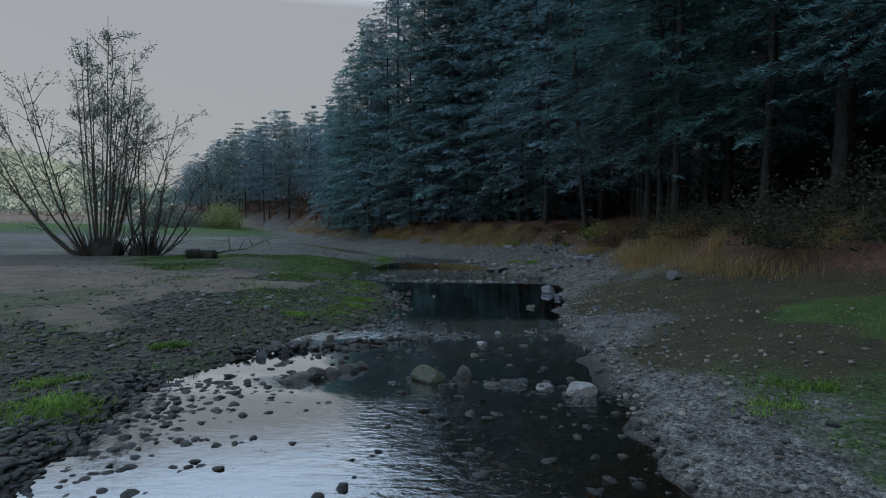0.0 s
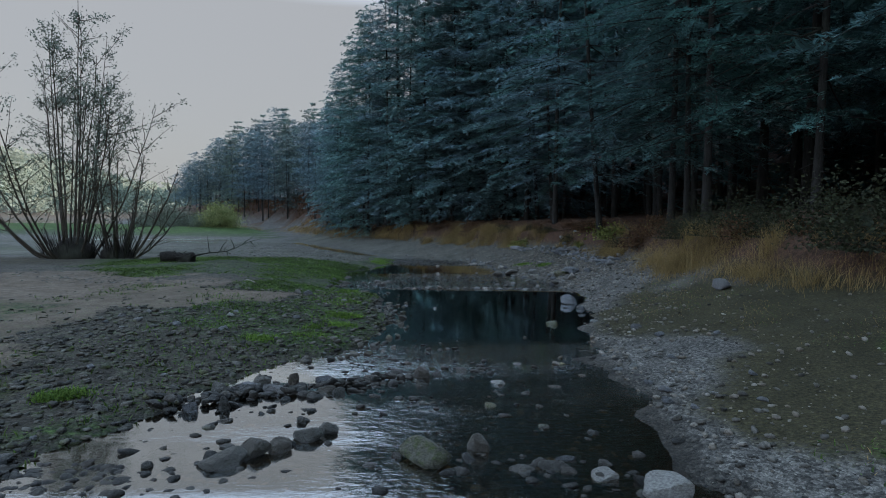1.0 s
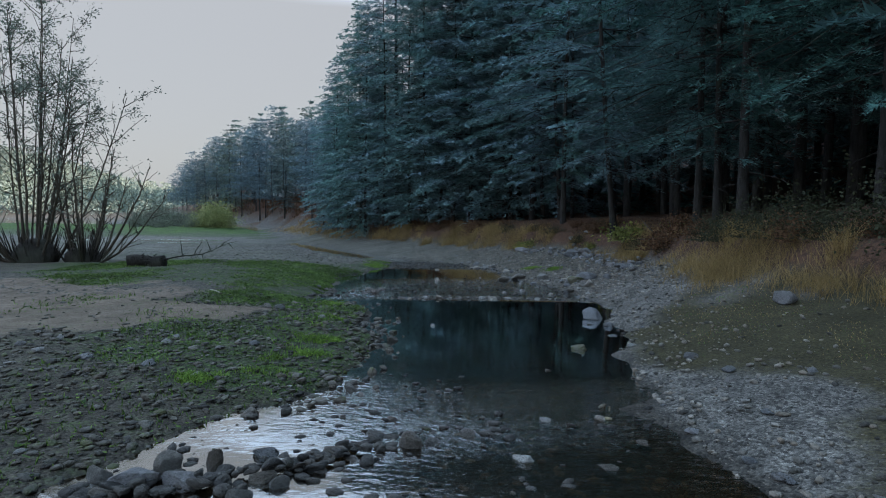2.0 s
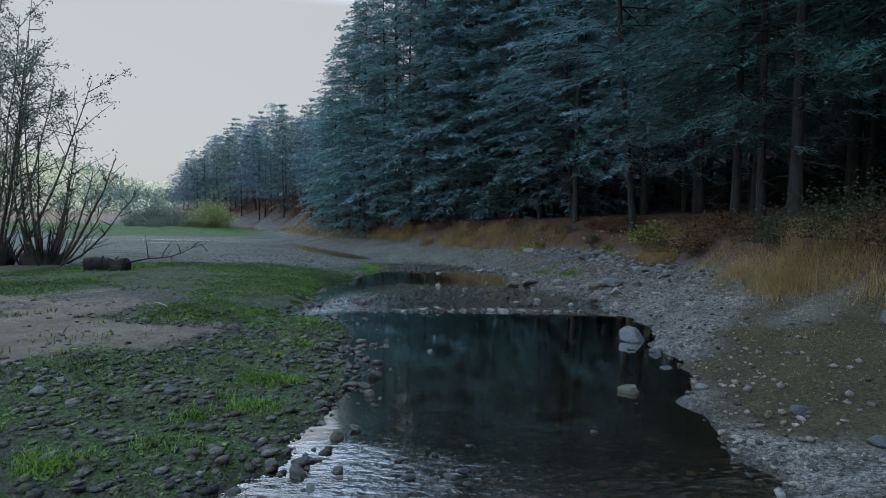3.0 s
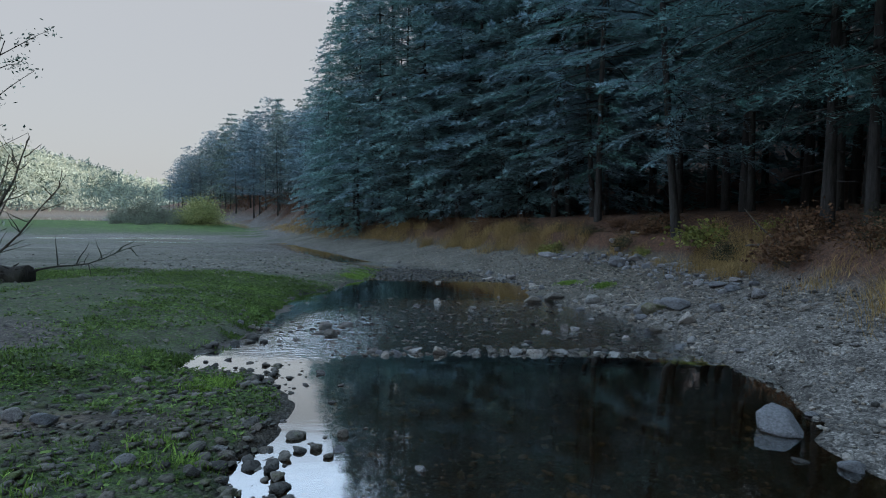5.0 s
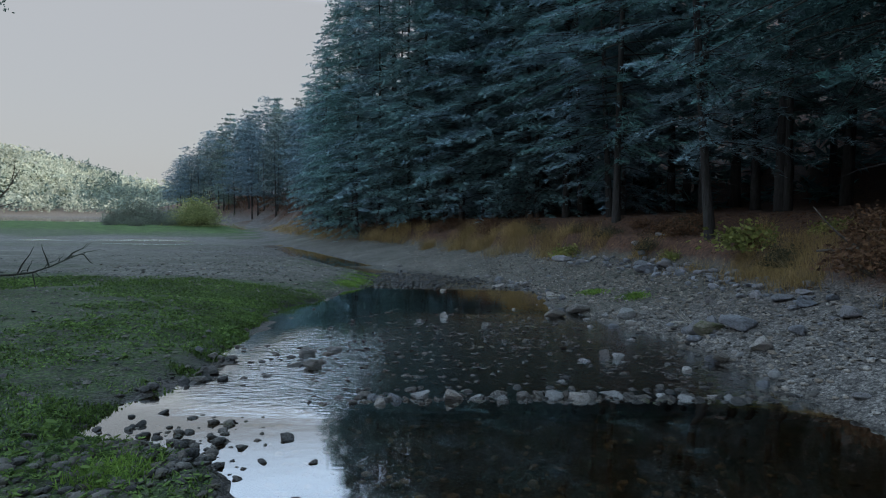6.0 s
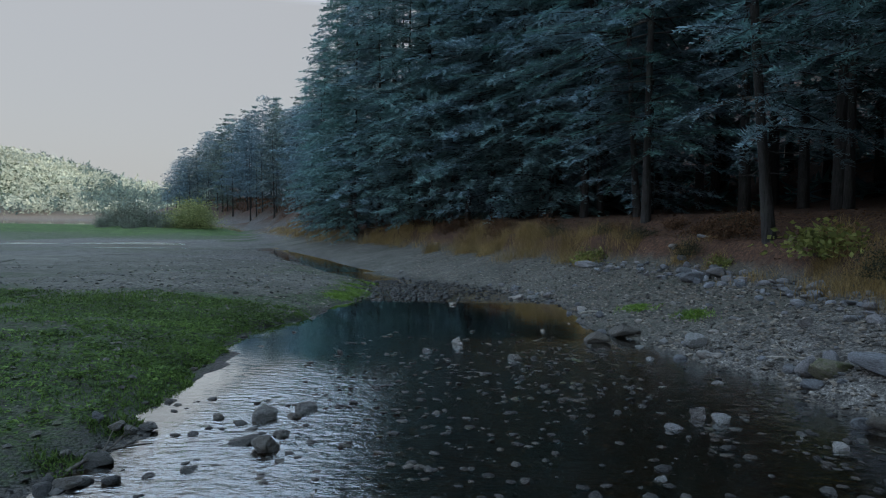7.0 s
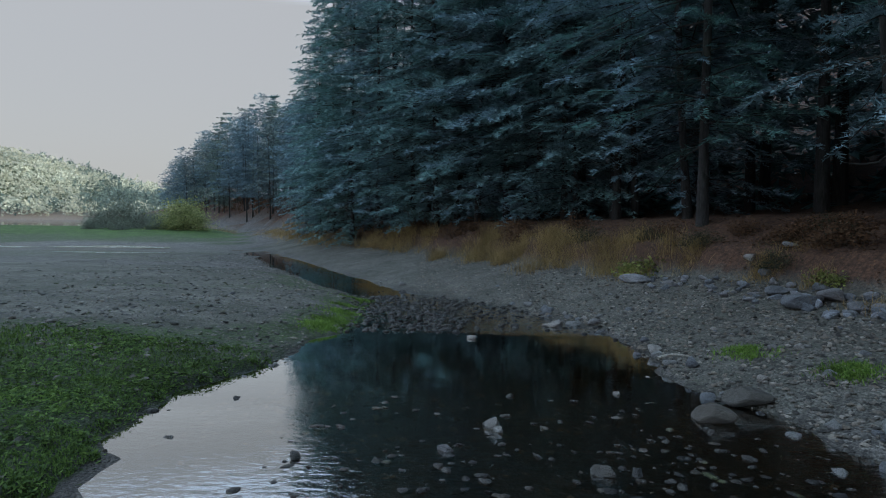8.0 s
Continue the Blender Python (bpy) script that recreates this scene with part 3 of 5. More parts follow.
# ---- conifers ----
def conifer_meshes(seed, height, bare, reach, whorl, step, tufts, needle, material, trunk_r=0.22, lean=0.0, droop=0.3, gaps=0.1, top=0.0, arms=(4, 8), limb_sides=3, fine_to=99.0, snags=12, spread=1.0):
    """The wood and the needles of one tree: limbs that carry flat, bristly sprays in layers. Above fine_to the sprays are coarser."""
    rng = np.random.default_rng(seed)
    wood = Tris()
    hs = np.linspace(0, 1, 12 if limb_sides else 7)
    bend = np.stack([np.sin(hs * 5 + seed) * 0.1 + lean * hs * height, np.cos(hs * 4 + seed) * 0.1, hs * height - 0.3], 1)
    bend[:, :2] -= bend[0, :2]
    radii = trunk_r * (1 - hs * 0.95) + np.where(hs == 0, trunk_r * 0.4, 0)
    tube(wood, bend, radii, 9 if limb_sides else 6)
    # dead snags on the bare trunk
    for _ in range(snags if limb_sides else 0):
        z, a, L = rng.uniform(0.8, bare + 2.5), rng.uniform(0, 6.28), rng.uniform(0.25, 1.1)
        c = np.array([np.interp(z / height, hs, bend[:, 0]), np.interp(z / height, hs, bend[:, 1]), z])
        u = np.linspace(0, 1, 4)
        line = c + np.outer(u * L, (math.cos(a), math.sin(a), 0))
        line[:, 2] += -0.25 * L * u + rng.normal(0, 0.04, 4)
        tube(wood, line, 0.016 * (1 - u * 0.8), 4, False)
    roots, twigs, scale = [], [], []
    z = bare
    while z < height - 0.3:
        s = (z - bare) / (height - bare)
        coarse = 2.0 if z > fine_to else 1.0
        full = reach * ((1 - s) ** (0.75 + top) * 0.93 + 0.07) * (0.6 + 0.4 * min(1, s * 6))
        for _ in range(int(rng.integers(*arms))):
            if rng.random() < gaps:
                continue
            a = rng.uniform(0, 6.28)
            L = full * rng.uniform(0.5, 1.15)
            rise = rng.uniform(-0.12, 0.3) - 0.12 * (1 - s)
            u = np.linspace(0, 1, max(4, int(L / 0.5)) + 1)
            centre = np.array([np.interp(z / height, hs, bend[:, 0]), np.interp(z / height, hs, bend[:, 1]), z])
            out = np.array([math.cos(a), math.sin(a), 0])
            side = np.array([-math.sin(a), math.cos(a), 0])
            wave = rng.normal(0, 0.07) * L
            line = centre + out * (u * L)[:, None] + side * (wave * np.sin(u * 3))[:, None]
            line[:, 2] += rise * L * u - droop * L * u ** 2 * 0.8 + 0.5 * droop * L * np.maximum(u - 0.65, 0)
            if L > 0.9 and limb_sides:
                few = line[::max(1, (len(u) - 1) // 3)]
                tube(wood, few, 0.022 * (1 - np.linspace(0, 0.85, len(few))) * (0.5 + L / 4), limb_sides, False)
            m = max(3, int(L / (step * coarse)))
            w = np.repeat(np.clip(np.linspace(0.14, 1.0, m) + rng.normal(0, 0.3 / m, m), 0.08, 1.0), 2)
            w = w[rng.random(len(w)) > 0.08]
            k = len(w)
            sgn = np.where(np.arange(k) % 2 == 0, 1.0, -1.0)
            p = np.stack([np.interp(w, u, line[:, q]) for q in range(3)], 1)
            tl = (0.2 + 0.42 * (1 - w)) * min(1.25, 0.45 + L * 0.2) * rng.uniform(0.6, 1.4, k) * spread
            d = out * rng.uniform(0.35, 1.0, (k, 1)) + side * (sgn * rng.uniform(0.35, 1.0, k))[:, None]
            d[:, 2] += rng.uniform(-0.5, 0.3, k)
            d /= np.linalg.norm(d, axis=1)[:, None]
            roots.append(p), twigs.append(d * tl[:, None]), scale.append(np.full(k, coarse))
        z += whorl * rng.uniform(0.7, 1.3)
    p, d, c = np.concatenate(roots), np.concatenate(twigs), np.concatenate(scale)
    tris = []
    for coarse in (1.0, 2.0):
        pick = c == coarse
        if not pick.any():
            continue
        n = max(4, int(tufts / coarse))
        k = int(pick.sum())
        q, e = np.repeat(p[pick], n, 0), np.repeat(d[pick], n, 0)
        tl = np.linalg.norm(e, axis=1)[:, None]
        f = e / tl
        w = np.tile((np.arange(n) + 0.4) / n, k)[:, None]
        sg = np.tile(np.where(np.arange(n) % 2 == 0, 1.0, -1.0), k)[:, None]
        up = np.array([0, 0, 1.0]) + np.repeat(rng.normal(0, 0.3, (k, 3)), n, 0)
        cross = np.cross(f, up)
        cross /= np.linalg.norm(cross, axis=1)[:, None]
        b = q + e * w
        b[:, 2] -= (w[:, 0] ** 2) * tl[:, 0] * 0.3
        ln = needle * coarse * rng.uniform(0.6, 1.4, (len(q), 1)) * (1.1 - 0.4 * w)
        way = f * 0.7 + cross * sg * rng.uniform(0.4, 1.0, (len(q), 1))
        way[:, 2] += rng.uniform(-0.2, 0.4, len(q))
        half = f * ln * 0.24
        tris.append(np.stack([b - half, b + half, b + way * ln], 1))
    return wood.mesh("trunk", BARK, True), tri_mesh("crown", np.concatenate(tris).reshape(-1, 3), material)


def conifer(name, meshes, label, category, group):
    root = new(name)
    tagged(root, label, category, group)
    for key, me in zip(("trunk", "crown"), meshes):
        part(key, me, root)
    return root


def spot(x, y, turn=0.0, scale=1.0, lift=-0.05, tall=1.0):
    return pose(x, y, float(land(np.array(x), np.array(y))) + lift, 0, 0, turn) @ Matrix.Diagonal((scale, scale, scale * tall, 1))


# ---- the forest ----
rng = np.random.default_rng(11)
LBL = "tall dark blue-green conifer with drooping sprays on the stream bank"
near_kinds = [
    conifer("conifer_tree", conifer_meshes(1, 21, 2.3, 4.2, 0.5, 0.14, 12, 0.1, HAZED_NEEDLES, 0.105, 0.09, arms=(4, 7), fine_to=7.5), LBL, "tree", "conifers along the stream"),
    conifer("conifer_tree", conifer_meshes(2, 22, 1.8, 3.8, 0.5, 0.14, 12, 0.1, HAZED_NEEDLES, 0.11, arms=(4, 7), fine_to=7.5), LBL, "tree", "conifers along the stream"),
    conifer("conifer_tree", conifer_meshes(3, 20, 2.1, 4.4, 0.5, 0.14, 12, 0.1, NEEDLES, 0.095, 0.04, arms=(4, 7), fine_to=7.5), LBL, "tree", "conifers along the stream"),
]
mid_kinds = [
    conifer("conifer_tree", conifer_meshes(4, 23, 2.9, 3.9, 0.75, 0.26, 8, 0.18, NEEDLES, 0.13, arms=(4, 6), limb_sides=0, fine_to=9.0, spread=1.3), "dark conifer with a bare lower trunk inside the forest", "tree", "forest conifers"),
    conifer("conifer_tree", conifer_meshes(5, 21, 0.9, 4.4, 0.46, 0.19, 11, 0.16, HAZED_NEEDLES, 0.13, top=-0.2, arms=(5, 8), spread=1.25), "dense blue-green conifer branched almost to the ground", "tree", "forest conifers"),
]
far_kinds = [
    conifer("pine_tree", conifer_meshes(6, 19, 5.5, 4.3, 0.68, 0.5, 6, 0.42, HAZED_FAR_NEEDLES, 0.15, 0, 0.05, 0.15, -0.45, (5, 8), 0, spread=2.2), "distant pine with a bare trunk and ragged crown", "tree", "pines on the far bank"),
    conifer("pine_tree", conifer_meshes(7, 18, 4.0, 4.6, 0.68, 0.5, 6, 0.42, NEEDLES_WARM, 0.15, 0, 0.2, 0.1, -0.3, (5, 8), 0, spread=2.2), "distant dark conifer on the far bank", "tree", "pines on the far bank"),
]
thicket = conifer("conifer_tree", conifer_meshes(9, 20, 0.5, 3.6, 1.0, 0.6, 6, 0.5, NEEDLES, 0.12, arms=(4, 6), limb_sides=0, spread=2.0), "dense young conifer deep in the forest", "tree", "forest conifers")
far_places = ((5.63, 24.3, 0.92), (4.8, 28.9, 0.95), (4.9, 29.9, 0.9), (4.1, 33.0, 0.95), (4.7, 33.2, 0.9), (2.3, 36.0, 0.95), (-0.4, 39.4, 0.95), (-4.9, 47.5, 0.7), (8.6, 26.8, 0.9))
# the tree at (8.9, 9.6) is added to shade the right foreground
near_places = ((6.45, 20.0, 1.0), (6.5, 19.0, 0.9), (6.47, 17.75, 1.1), (7.4, 15.0, 0.9), (9.4, 12.5, 1.0), (11.5, 9.0, 1.0), (8.9, 9.6, 0.9), (7.9, 22.0, 1.0))
low_places = ((3.0, 34.9, 0.8), (0.4, 38.2, 0.85), (-1.2, 39.9, 0.9), (-6.4, 49.2, 0.8), (-5.6, 46.0, 0.8), (5.6, 31.0, 0.6), (-8.9, 53.6, 0.7), (-2.2, 41.5, 0.85),
              (-7.6, 51.5, 0.76), (1.4, 37.2, 0.9), (-4.2, 44.6, 0.85), (-9.8, 56, 0.66), (-11.6, 60.5, 0.56), (3.3, 34.6, 0.7), (0.6, 40.0, 1.0))


def stand(kinds, places):
    for i, (x, y, s) in enumerate(places):
        m = spot(x, y, rng.uniform(0, 360), s)
        if i < len(kinds):
            kinds[i].matrix_basis = m
        else:
            copy_thing(kinds[i % len(kinds)], Matrix()).matrix_basis = m


# the darker needles stand near, the haze-tinted kinds from y 24 on
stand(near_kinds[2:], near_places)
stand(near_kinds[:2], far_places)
near_kinds[0].matrix_basis = spot(5.63, 24.4, 175, 0.92)
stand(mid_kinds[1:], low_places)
pole = conifer("pine_tree", conifer_meshes(8, 24, 9.0, 2.6, 0.7, 0.25, 9, 0.16, HAZED_NEEDLES, 0.2, gaps=0.4), "tall pole-like pine with a long bare trunk", "tree", "conifers along the stream")
pole.matrix_basis = spot(-3.3, 45.0, 30, 1.0)
thicket.matrix_basis = spot(19.0, 12.0, 30, 1.0)
first = True
# rows below y 2 are out of view, added to shade the near bank
for i_row, y in enumerate(np.arange(-12, 66, 3.0)):
    for k, off in enumerate((3.6 if y < 12 else 4.4, 7.2, 10.4, 13.4, 16.4, 19.6, 23.5, 28.0)):
        x = float(BANK(y)) + off + rng.uniform(-1.1, 1.1) + (0.8 if y > 34 else 0)
        yy = y + rng.uniform(-1.2, 1.2)
        if k > 4 and (y < -3 or y > 40):
            continue
        m = spot(x, yy, rng.uniform(0, 360), rng.uniform(0.85, 1.15) * (1.15 if k > 2 else 1.0) * float(np.interp(y, (44, 52, 66), (1.0, 0.78, 0.62))))
        kind = thicket if k > 2 or (y > 34 and k > 0) or y < 2 else mid_kinds[0] if y < 34 or i_row % 2 else mid_kinds[1]
        if first and kind is mid_kinds[0]:
            mid_kinds[0].matrix_basis = m
            first = False
        else:
            copy_thing(kind, Matrix()).matrix_basis = m
started = [False, False]
for y in np.arange(66, 182, 4.2):
    for row, off in enumerate((1.8, 5.5, 10.0)):
        k = 0 if rng.random() < 0.55 else 1
        x = float(BANK(y)) + off + rng.uniform(-1.5, 1.5)
        size = rng.uniform(0.85, 1.15) * float(np.interp(y, (66, 85, 105, 140, 182), (0.6, 0.62, 0.82, 0.87, 0.57)))
        m = spot(x, y + rng.uniform(-2, 2), rng.uniform(0, 360), size)
        if row == 2:
            copy_thing(thicket, Matrix()).matrix_basis = m
        elif started[k]:
            copy_thing(far_kinds[k], Matrix()).matrix_basis = m
        else:
            far_kinds[k].matrix_basis = m
            started[k] = True


# ---- stones ----
def scatter(n, x0, x1, y0, y1, keep, seed):
    r = np.random.default_rng(seed)
    p = np.stack([r.uniform(x0, x1, n), r.uniform(y0, y1, n)], 1)
    return p[r.random(n) < keep(p[:, 0], p[:, 1])], r


def sizes(r, n, low, high, power=2.5):
    return low + (high - low) * r.random(n) ** power


def k_right(x, y):
    e, w = x - RIGHT(y), BANK(y) - RIGHT(y)
    near_edge = np.exp(-np.maximum(e, 0) / 0.9)
    stony = smooth(12.5, 15.5, y) * 0.75
    return np.where((e > -0.05) & (x < BANK(y) + 0.1), np.clip(near_edge + stony + 0.03, 0, 1), 0) * np.clip(30 / (y + 8), 0.2, 1)


def k_left(x, y):
    f = LEFT(y) - x
    near_flat = (1 - smooth(11.5, 14.5, y)) * (0.85 + 0.3 * lumps(x, y))
    band = np.exp(-np.maximum(f, 0) / np.where(y > 14, 0.08, 0.5)) * np.where(y > 14, 0.4, 0.7)
    far = box_mask(x, y, -9, 0, 22, 33, 1.0) * 0.15
    bare = 1 - 0.9 * smooth(0.35, 0.7, np.clip(m_sand(x, y), 0, 1)) * (y < 22)
    return np.where((f > -0.05) & (x > -12) & ((x > -7) | (y > 20)), np.clip(near_flat + band + far, 0, 1), 0) * bare


def k_bed(x, y):
    d = -edge_distance(x, y)
    return np.where(d > 0.35, 0.9, 0) * (1 - 0.75 * smooth(16.0, 16.8, y) * (1 - smooth(20.5, 21.5, y)))


p, r = scatter(62000, 1, 8, 3.5, 45, k_right, 21)
tagged(scatter_stones("gravel", p, sizes(r, len(p), 0.014, 0.085, 3.6), STONE, r, flat=(0.35, 0.7)), "grey gravel beach along the stream", "gravel", kind="stuff")
p, r = scatter(26000, -12, 0, 3.5, 33, k_left, 22)
tagged(scatter_stones("gravel", p, sizes(r, len(p), 0.018, 0.12, 3.4), STONE_DULL, r, flat=(0.3, 0.6), sink=0.35), "dull grey gravel among moss on the drained flat", "gravel", kind="stuff")
p, r = scatter(17000, -6.5, 0, 4, 14.5, lambda x, y: np.where(LEFT(y) - x > 0, 0.72 * (1 - 0.8 * smooth(13.0, 15.0, y)) * (1 - 0.95 * smooth(0.35, 0.7, np.clip(m_sand(x, y), 0, 1))), 0), 34)
tagged(scatter_stones("shingle", p, sizes(r, len(p), 0.025, 0.1, 2.2), STONE_DULL, r, flat=(0.2, 0.42), sink=0.25), "dark flat shingle covering the near flat", "gravel", kind="stuff")
p, r = scatter(15000, -14, -2, 22, 46, lambda x, y: np.where(LEFT(y) - x > 0.05, 0.15 + 0.6 * np.exp(-np.maximum(LEFT(y) - x, 0) / 2.5) + 0.3 * lumps(x * 0.6, y * 0.6), 0) * 0.6, 33)
tagged(scatter_stones("gravel", p, sizes(r, len(p), 0.03, 0.11, 3), STONE, r, flat=(0.3, 0.5), sink=0.35), "pale gravel scattered over the grey mud flat", "gravel", kind="stuff")
p, r = scatter(22000, -3.2, 3.2, 3.0, 30, k_bed, 23)
tagged(scatter_stones("bed_pebbles", p, sizes(r, len(p), 0.025, 0.1, 2.6), BED_STONE, r, flat=(0.25, 0.5)), "brown pebbles covering the stream bed", "pebbles", kind="stuff")


p, r = scatter(60000, -1.5, 5.4, 16.5, 46, lambda x, y: np.where((x > RIGHT(y) - 0.05) & (x < BANK(y) + 0.1), np.clip(24 / y, 0.3, 1) * (0.75 + 0.4 * lumps(x * 1.3, y * 1.3)), 0), 46)
p = p[:16000]
tagged(scatter_stones("gravel", p, sizes(r, len(p), 0.02, 0.1, 3.4), BROWN_STONE, r, OCTA, flat=(0.4, 0.75), sink=0.45), "angular grey gravel covering the upper beach", "gravel", kind="stuff")
p, r = scatter(60000, -14, -2, 22.5, 44, lambda x, y: np.where(LEFT(y) - x > 0, np.exp(-np.maximum(LEFT(y) - x, 0) / 3.0) + 0.3 * smooth(33, 37, y) + 0.05, 0) * (0.7 + 0.5 * lumps(x, y)), 47)
p = p[:13000]
tagged(scatter_stones("gravel", p, sizes(r, len(p), 0.025, 0.1, 3.0), DAMP_STONE, r, OCTA, flat=(0.35, 0.6), sink=0.45), "dark gravel spread over the far flat", "gravel", kind="stuff")


def k_riffle(x, y):
    d = -edge_distance(x, y)
    return np.where(d > -0.1, np.clip(RIFFLE(y) * 0.9 - 0.05, 0, 1) * smooth(-0.15, 0.5, lumps(x * 1.6, y * 1.6)) * 1.3 + 0.4 * np.exp(-np.abs(d) / 0.12), 0)


def on_water(x, y):
    return np.maximum(land(x, y), LEVEL(y) - 0.02)


def awash(x, y):
    return np.maximum(land(x, y), LEVEL(y) - 0.005)


p, r = scatter(8500, -3.2, 3.2, 3.5, 31, k_riffle, 24)
tagged(scatter_stones("wet_pebbles", p, sizes(r, len(p), 0.025, 0.12, 3.2), WET_STONE, r, flat=(0.2, 0.42), sink=0.3, height=awash), "dark wet pebbles breaking the riffles", "pebbles", kind="stuff")
p, r = scatter(800, -3.2, 3.2, 6, 31, k_riffle, 29)
tagged(scatter_stones("dry_pebbles", p, sizes(r, len(p), 0.03, 0.12, 2.8), DAMP_STONE, r, flat=(0.18, 0.36), sink=0.3, height=awash), "grey dry-topped pebbles standing out of the riffles", "pebbles", kind="stuff")

p, r = scatter(1500, -1.6, 2.9, 16.6, 21.0, lambda x, y: np.where(edge_distance(x, y) < -0.05, 0.1 + 0.9 * smooth(0.0, 0.5, lumps(x * 1.8 + 1, y * 1.8)), 0) * (1 - smooth(19.8, 21, y)), 35)
tagged(scatter_stones("riffle_stones", p, sizes(r, len(p), 0.03, 0.12, 2.4), WET_STONE, r, flat=(0.12, 0.26), sink=0.4, height=awash), "flat dark stones just breaking the shallow riffle", "stones", kind="stuff")

p, r = scatter(2400, -1.7, 3.0, 16.6, 22.2, lambda x, y: np.where(edge_distance(x, y) < -0.05, 0.04 + 0.9 * smooth(0.05, 0.5, lumps(x * 1.5 + 4, y * 1.5)), 0) * (1 - smooth(20.4, 22, y)), 48)
tagged(scatter_stones("riffle_stones", p, sizes(r, len(p), 0.025, 0.12, 2.6), RIFFLE_STONE, r, flat=(0.1, 0.24), sink=0.35, height=awash), "flat brown-grey stones lying awash in the shallow riffle", "stones", kind="stuff")
p, r = scatter(3600, -3.2, 2.0, 24.4, 30.2, lambda x, y: np.where(edge_distance(x, y) < 0.15, 0.7 + 0.5 * lumps(x * 1.7, y * 1.7), 0) * smooth(24.4, 25.0, y) * (1 - smooth(29.4, 30.2, y)), 49)
tagged(scatter_stones("riffle_stones", p, sizes(r, len(p), 0.04, 0.15, 2.4), WET_STONE, r, flat=(0.25, 0.5), sink=0.3, height=awash), "dark wet stones choking the upper riffle", "stones", kind="stuff")

p, r = scatter(2600, -1.6, -0.1, 9.2, 13.9, lambda x, y: np.exp(-((x - shore(y)[0] - 0.08) / 0.24) ** 2) * smooth(-0.4, 0.3, lumps(x * 2.2 + 6, y * 2.2)), 53)
p = p[:170]
tagged(scatter_stones("edge_cobbles", p, sizes(r, len(p), 0.04, 0.16, 2.2), DAMP_STONE, r, ICO2, flat=(0.4, 0.7), sink=0.25, height=awash), "dark cobbles strewn along the edge of the pool", "stones", kind="stuff")

WEIRS = ((-1.7, 6.5, -0.95, 6.75), (-0.95, 6.75, -0.5, 7.15), (-0.2, 6.75, 1.3, 6.5), (-1.9, 7.75, -1.2, 8.1), (-1.2, 8.1, -0.3, 8.55), (-0.3, 8.7, 1.7, 9.2), (-0.9, 16.35, 2.7, 16.4))


def k_weir(x, y):
    best = np.full(np.shape(x), 9.0)
    for x0, y0, x1, y1 in WEIRS:
        u = np.clip(((x - x0) * (x1 - x0) + (y - y0) * (y1 - y0)) / ((x1 - x0) ** 2 + (y1 - y0) ** 2), 0, 1)
        best = np.minimum(best, np.hypot(x - x0 - u * (x1 - x0), y - y0 - u * (y1 - y0)))
    return np.exp(-(best / 0.16) ** 2) * 0.9


p, r = scatter(5200, -2.2, 2.9, 6.0, 17.0, k_weir, 25)
tagged(scatter_stones("weir_stones", p, sizes(r, len(p), 0.04, 0.13, 2.0), WET_STONE, r, ICO2, flat=(0.35, 0.65), sink=0.25, height=on_water), "dark wet stones heaped into low weirs", "stones", kind="stuff")
DAM = ((-1.85, 7.66, -1.35, 8.02), (-1.35, 8.02, -0.8, 8.25), (-0.8, 8.25, -0.35, 8.62))


def k_dam(x, y):
    best = np.full(np.shape(x), 9.0)
    for x0, y0, x1, y1 in DAM:
        u = np.clip(((x - x0) * (x1 - x0) + (y - y0) * (y1 - y0)) / ((x1 - x0) ** 2 + (y1 - y0) ** 2), 0, 1)
        best = np.minimum(best, np.hypot(x - x0 - u * (x1 - x0), y - y0 - u * (y1 - y0)))
    return np.exp(-(best / 0.12) ** 2)


p, r = scatter(900, -2.1, -0.1, 7.4, 8.9, k_dam, 36)
tagged(scatter_stones("dam_stones", p, sizes(r, len(p), 0.06, 0.15, 1.6), WET_STONE, r, ICO2, flat=(0.4, 0.7), sink=0.2, height=lambda x, y: on_water(x, y) + 0.045 * k_dam(x, y)), "dark stones packed into a small dam", "stones", kind="stuff")
p, r = scatter(3600, -2.7, -0.6, 13.6, 15.8, lambda x, y: np.exp(-((x + 1.62 - 0.25 * (14.6 - y)) / 0.52) ** 2 - ((y - 14.45) / 0.62) ** 2) * smooth(-0.5, 0.2, lumps(x * 2 + 1, y * 2)), 37)
tagged(scatter_stones("bar_stones", p, sizes(r, len(p), 0.03, 0.12, 2.8), DAMP_STONE, r, flat=(0.3, 0.55), sink=0.25, height=awash), "dark stones of a low bar at the edge of the pool", "stones", kind="stuff")
p, r = scatter(420, -2.5, -0.6, 14.6, 16.6, lambda x, y: 0.5 * smooth(-0.3, 0.4, lumps(x * 1.6, y * 1.6)), 30)
tagged(scatter_stones("wet_cobbles", p, sizes(r, len(p), 0.04, 0.14, 2), WET_STONE, r, ICO2, flat=(0.35, 0.6), sink=0.25, height=awash), "dark cobbles and weed in the side riffle", "stones", kind="stuff")
p, r = scatter(5600, -2.6, 0.2, 3.6, 6.6, lambda x, y: (0.3 + 0.7 * smooth(-0.3, 0.3, lumps(x * 1.5, y * 1.5 + 2))) * np.exp(-np.maximum(x - shore(y)[0] - 0.4, 0) / 0.4), 26)
tagged(scatter_stones("wet_cobbles", p, sizes(r, len(p), 0.035, 0.11, 2.0), WET_STONE, r, ICO2, flat=(0.35, 0.6), sink=0.3, height=on_water), "dark cobbles scattered in the shallows", "stones", kind="stuff")

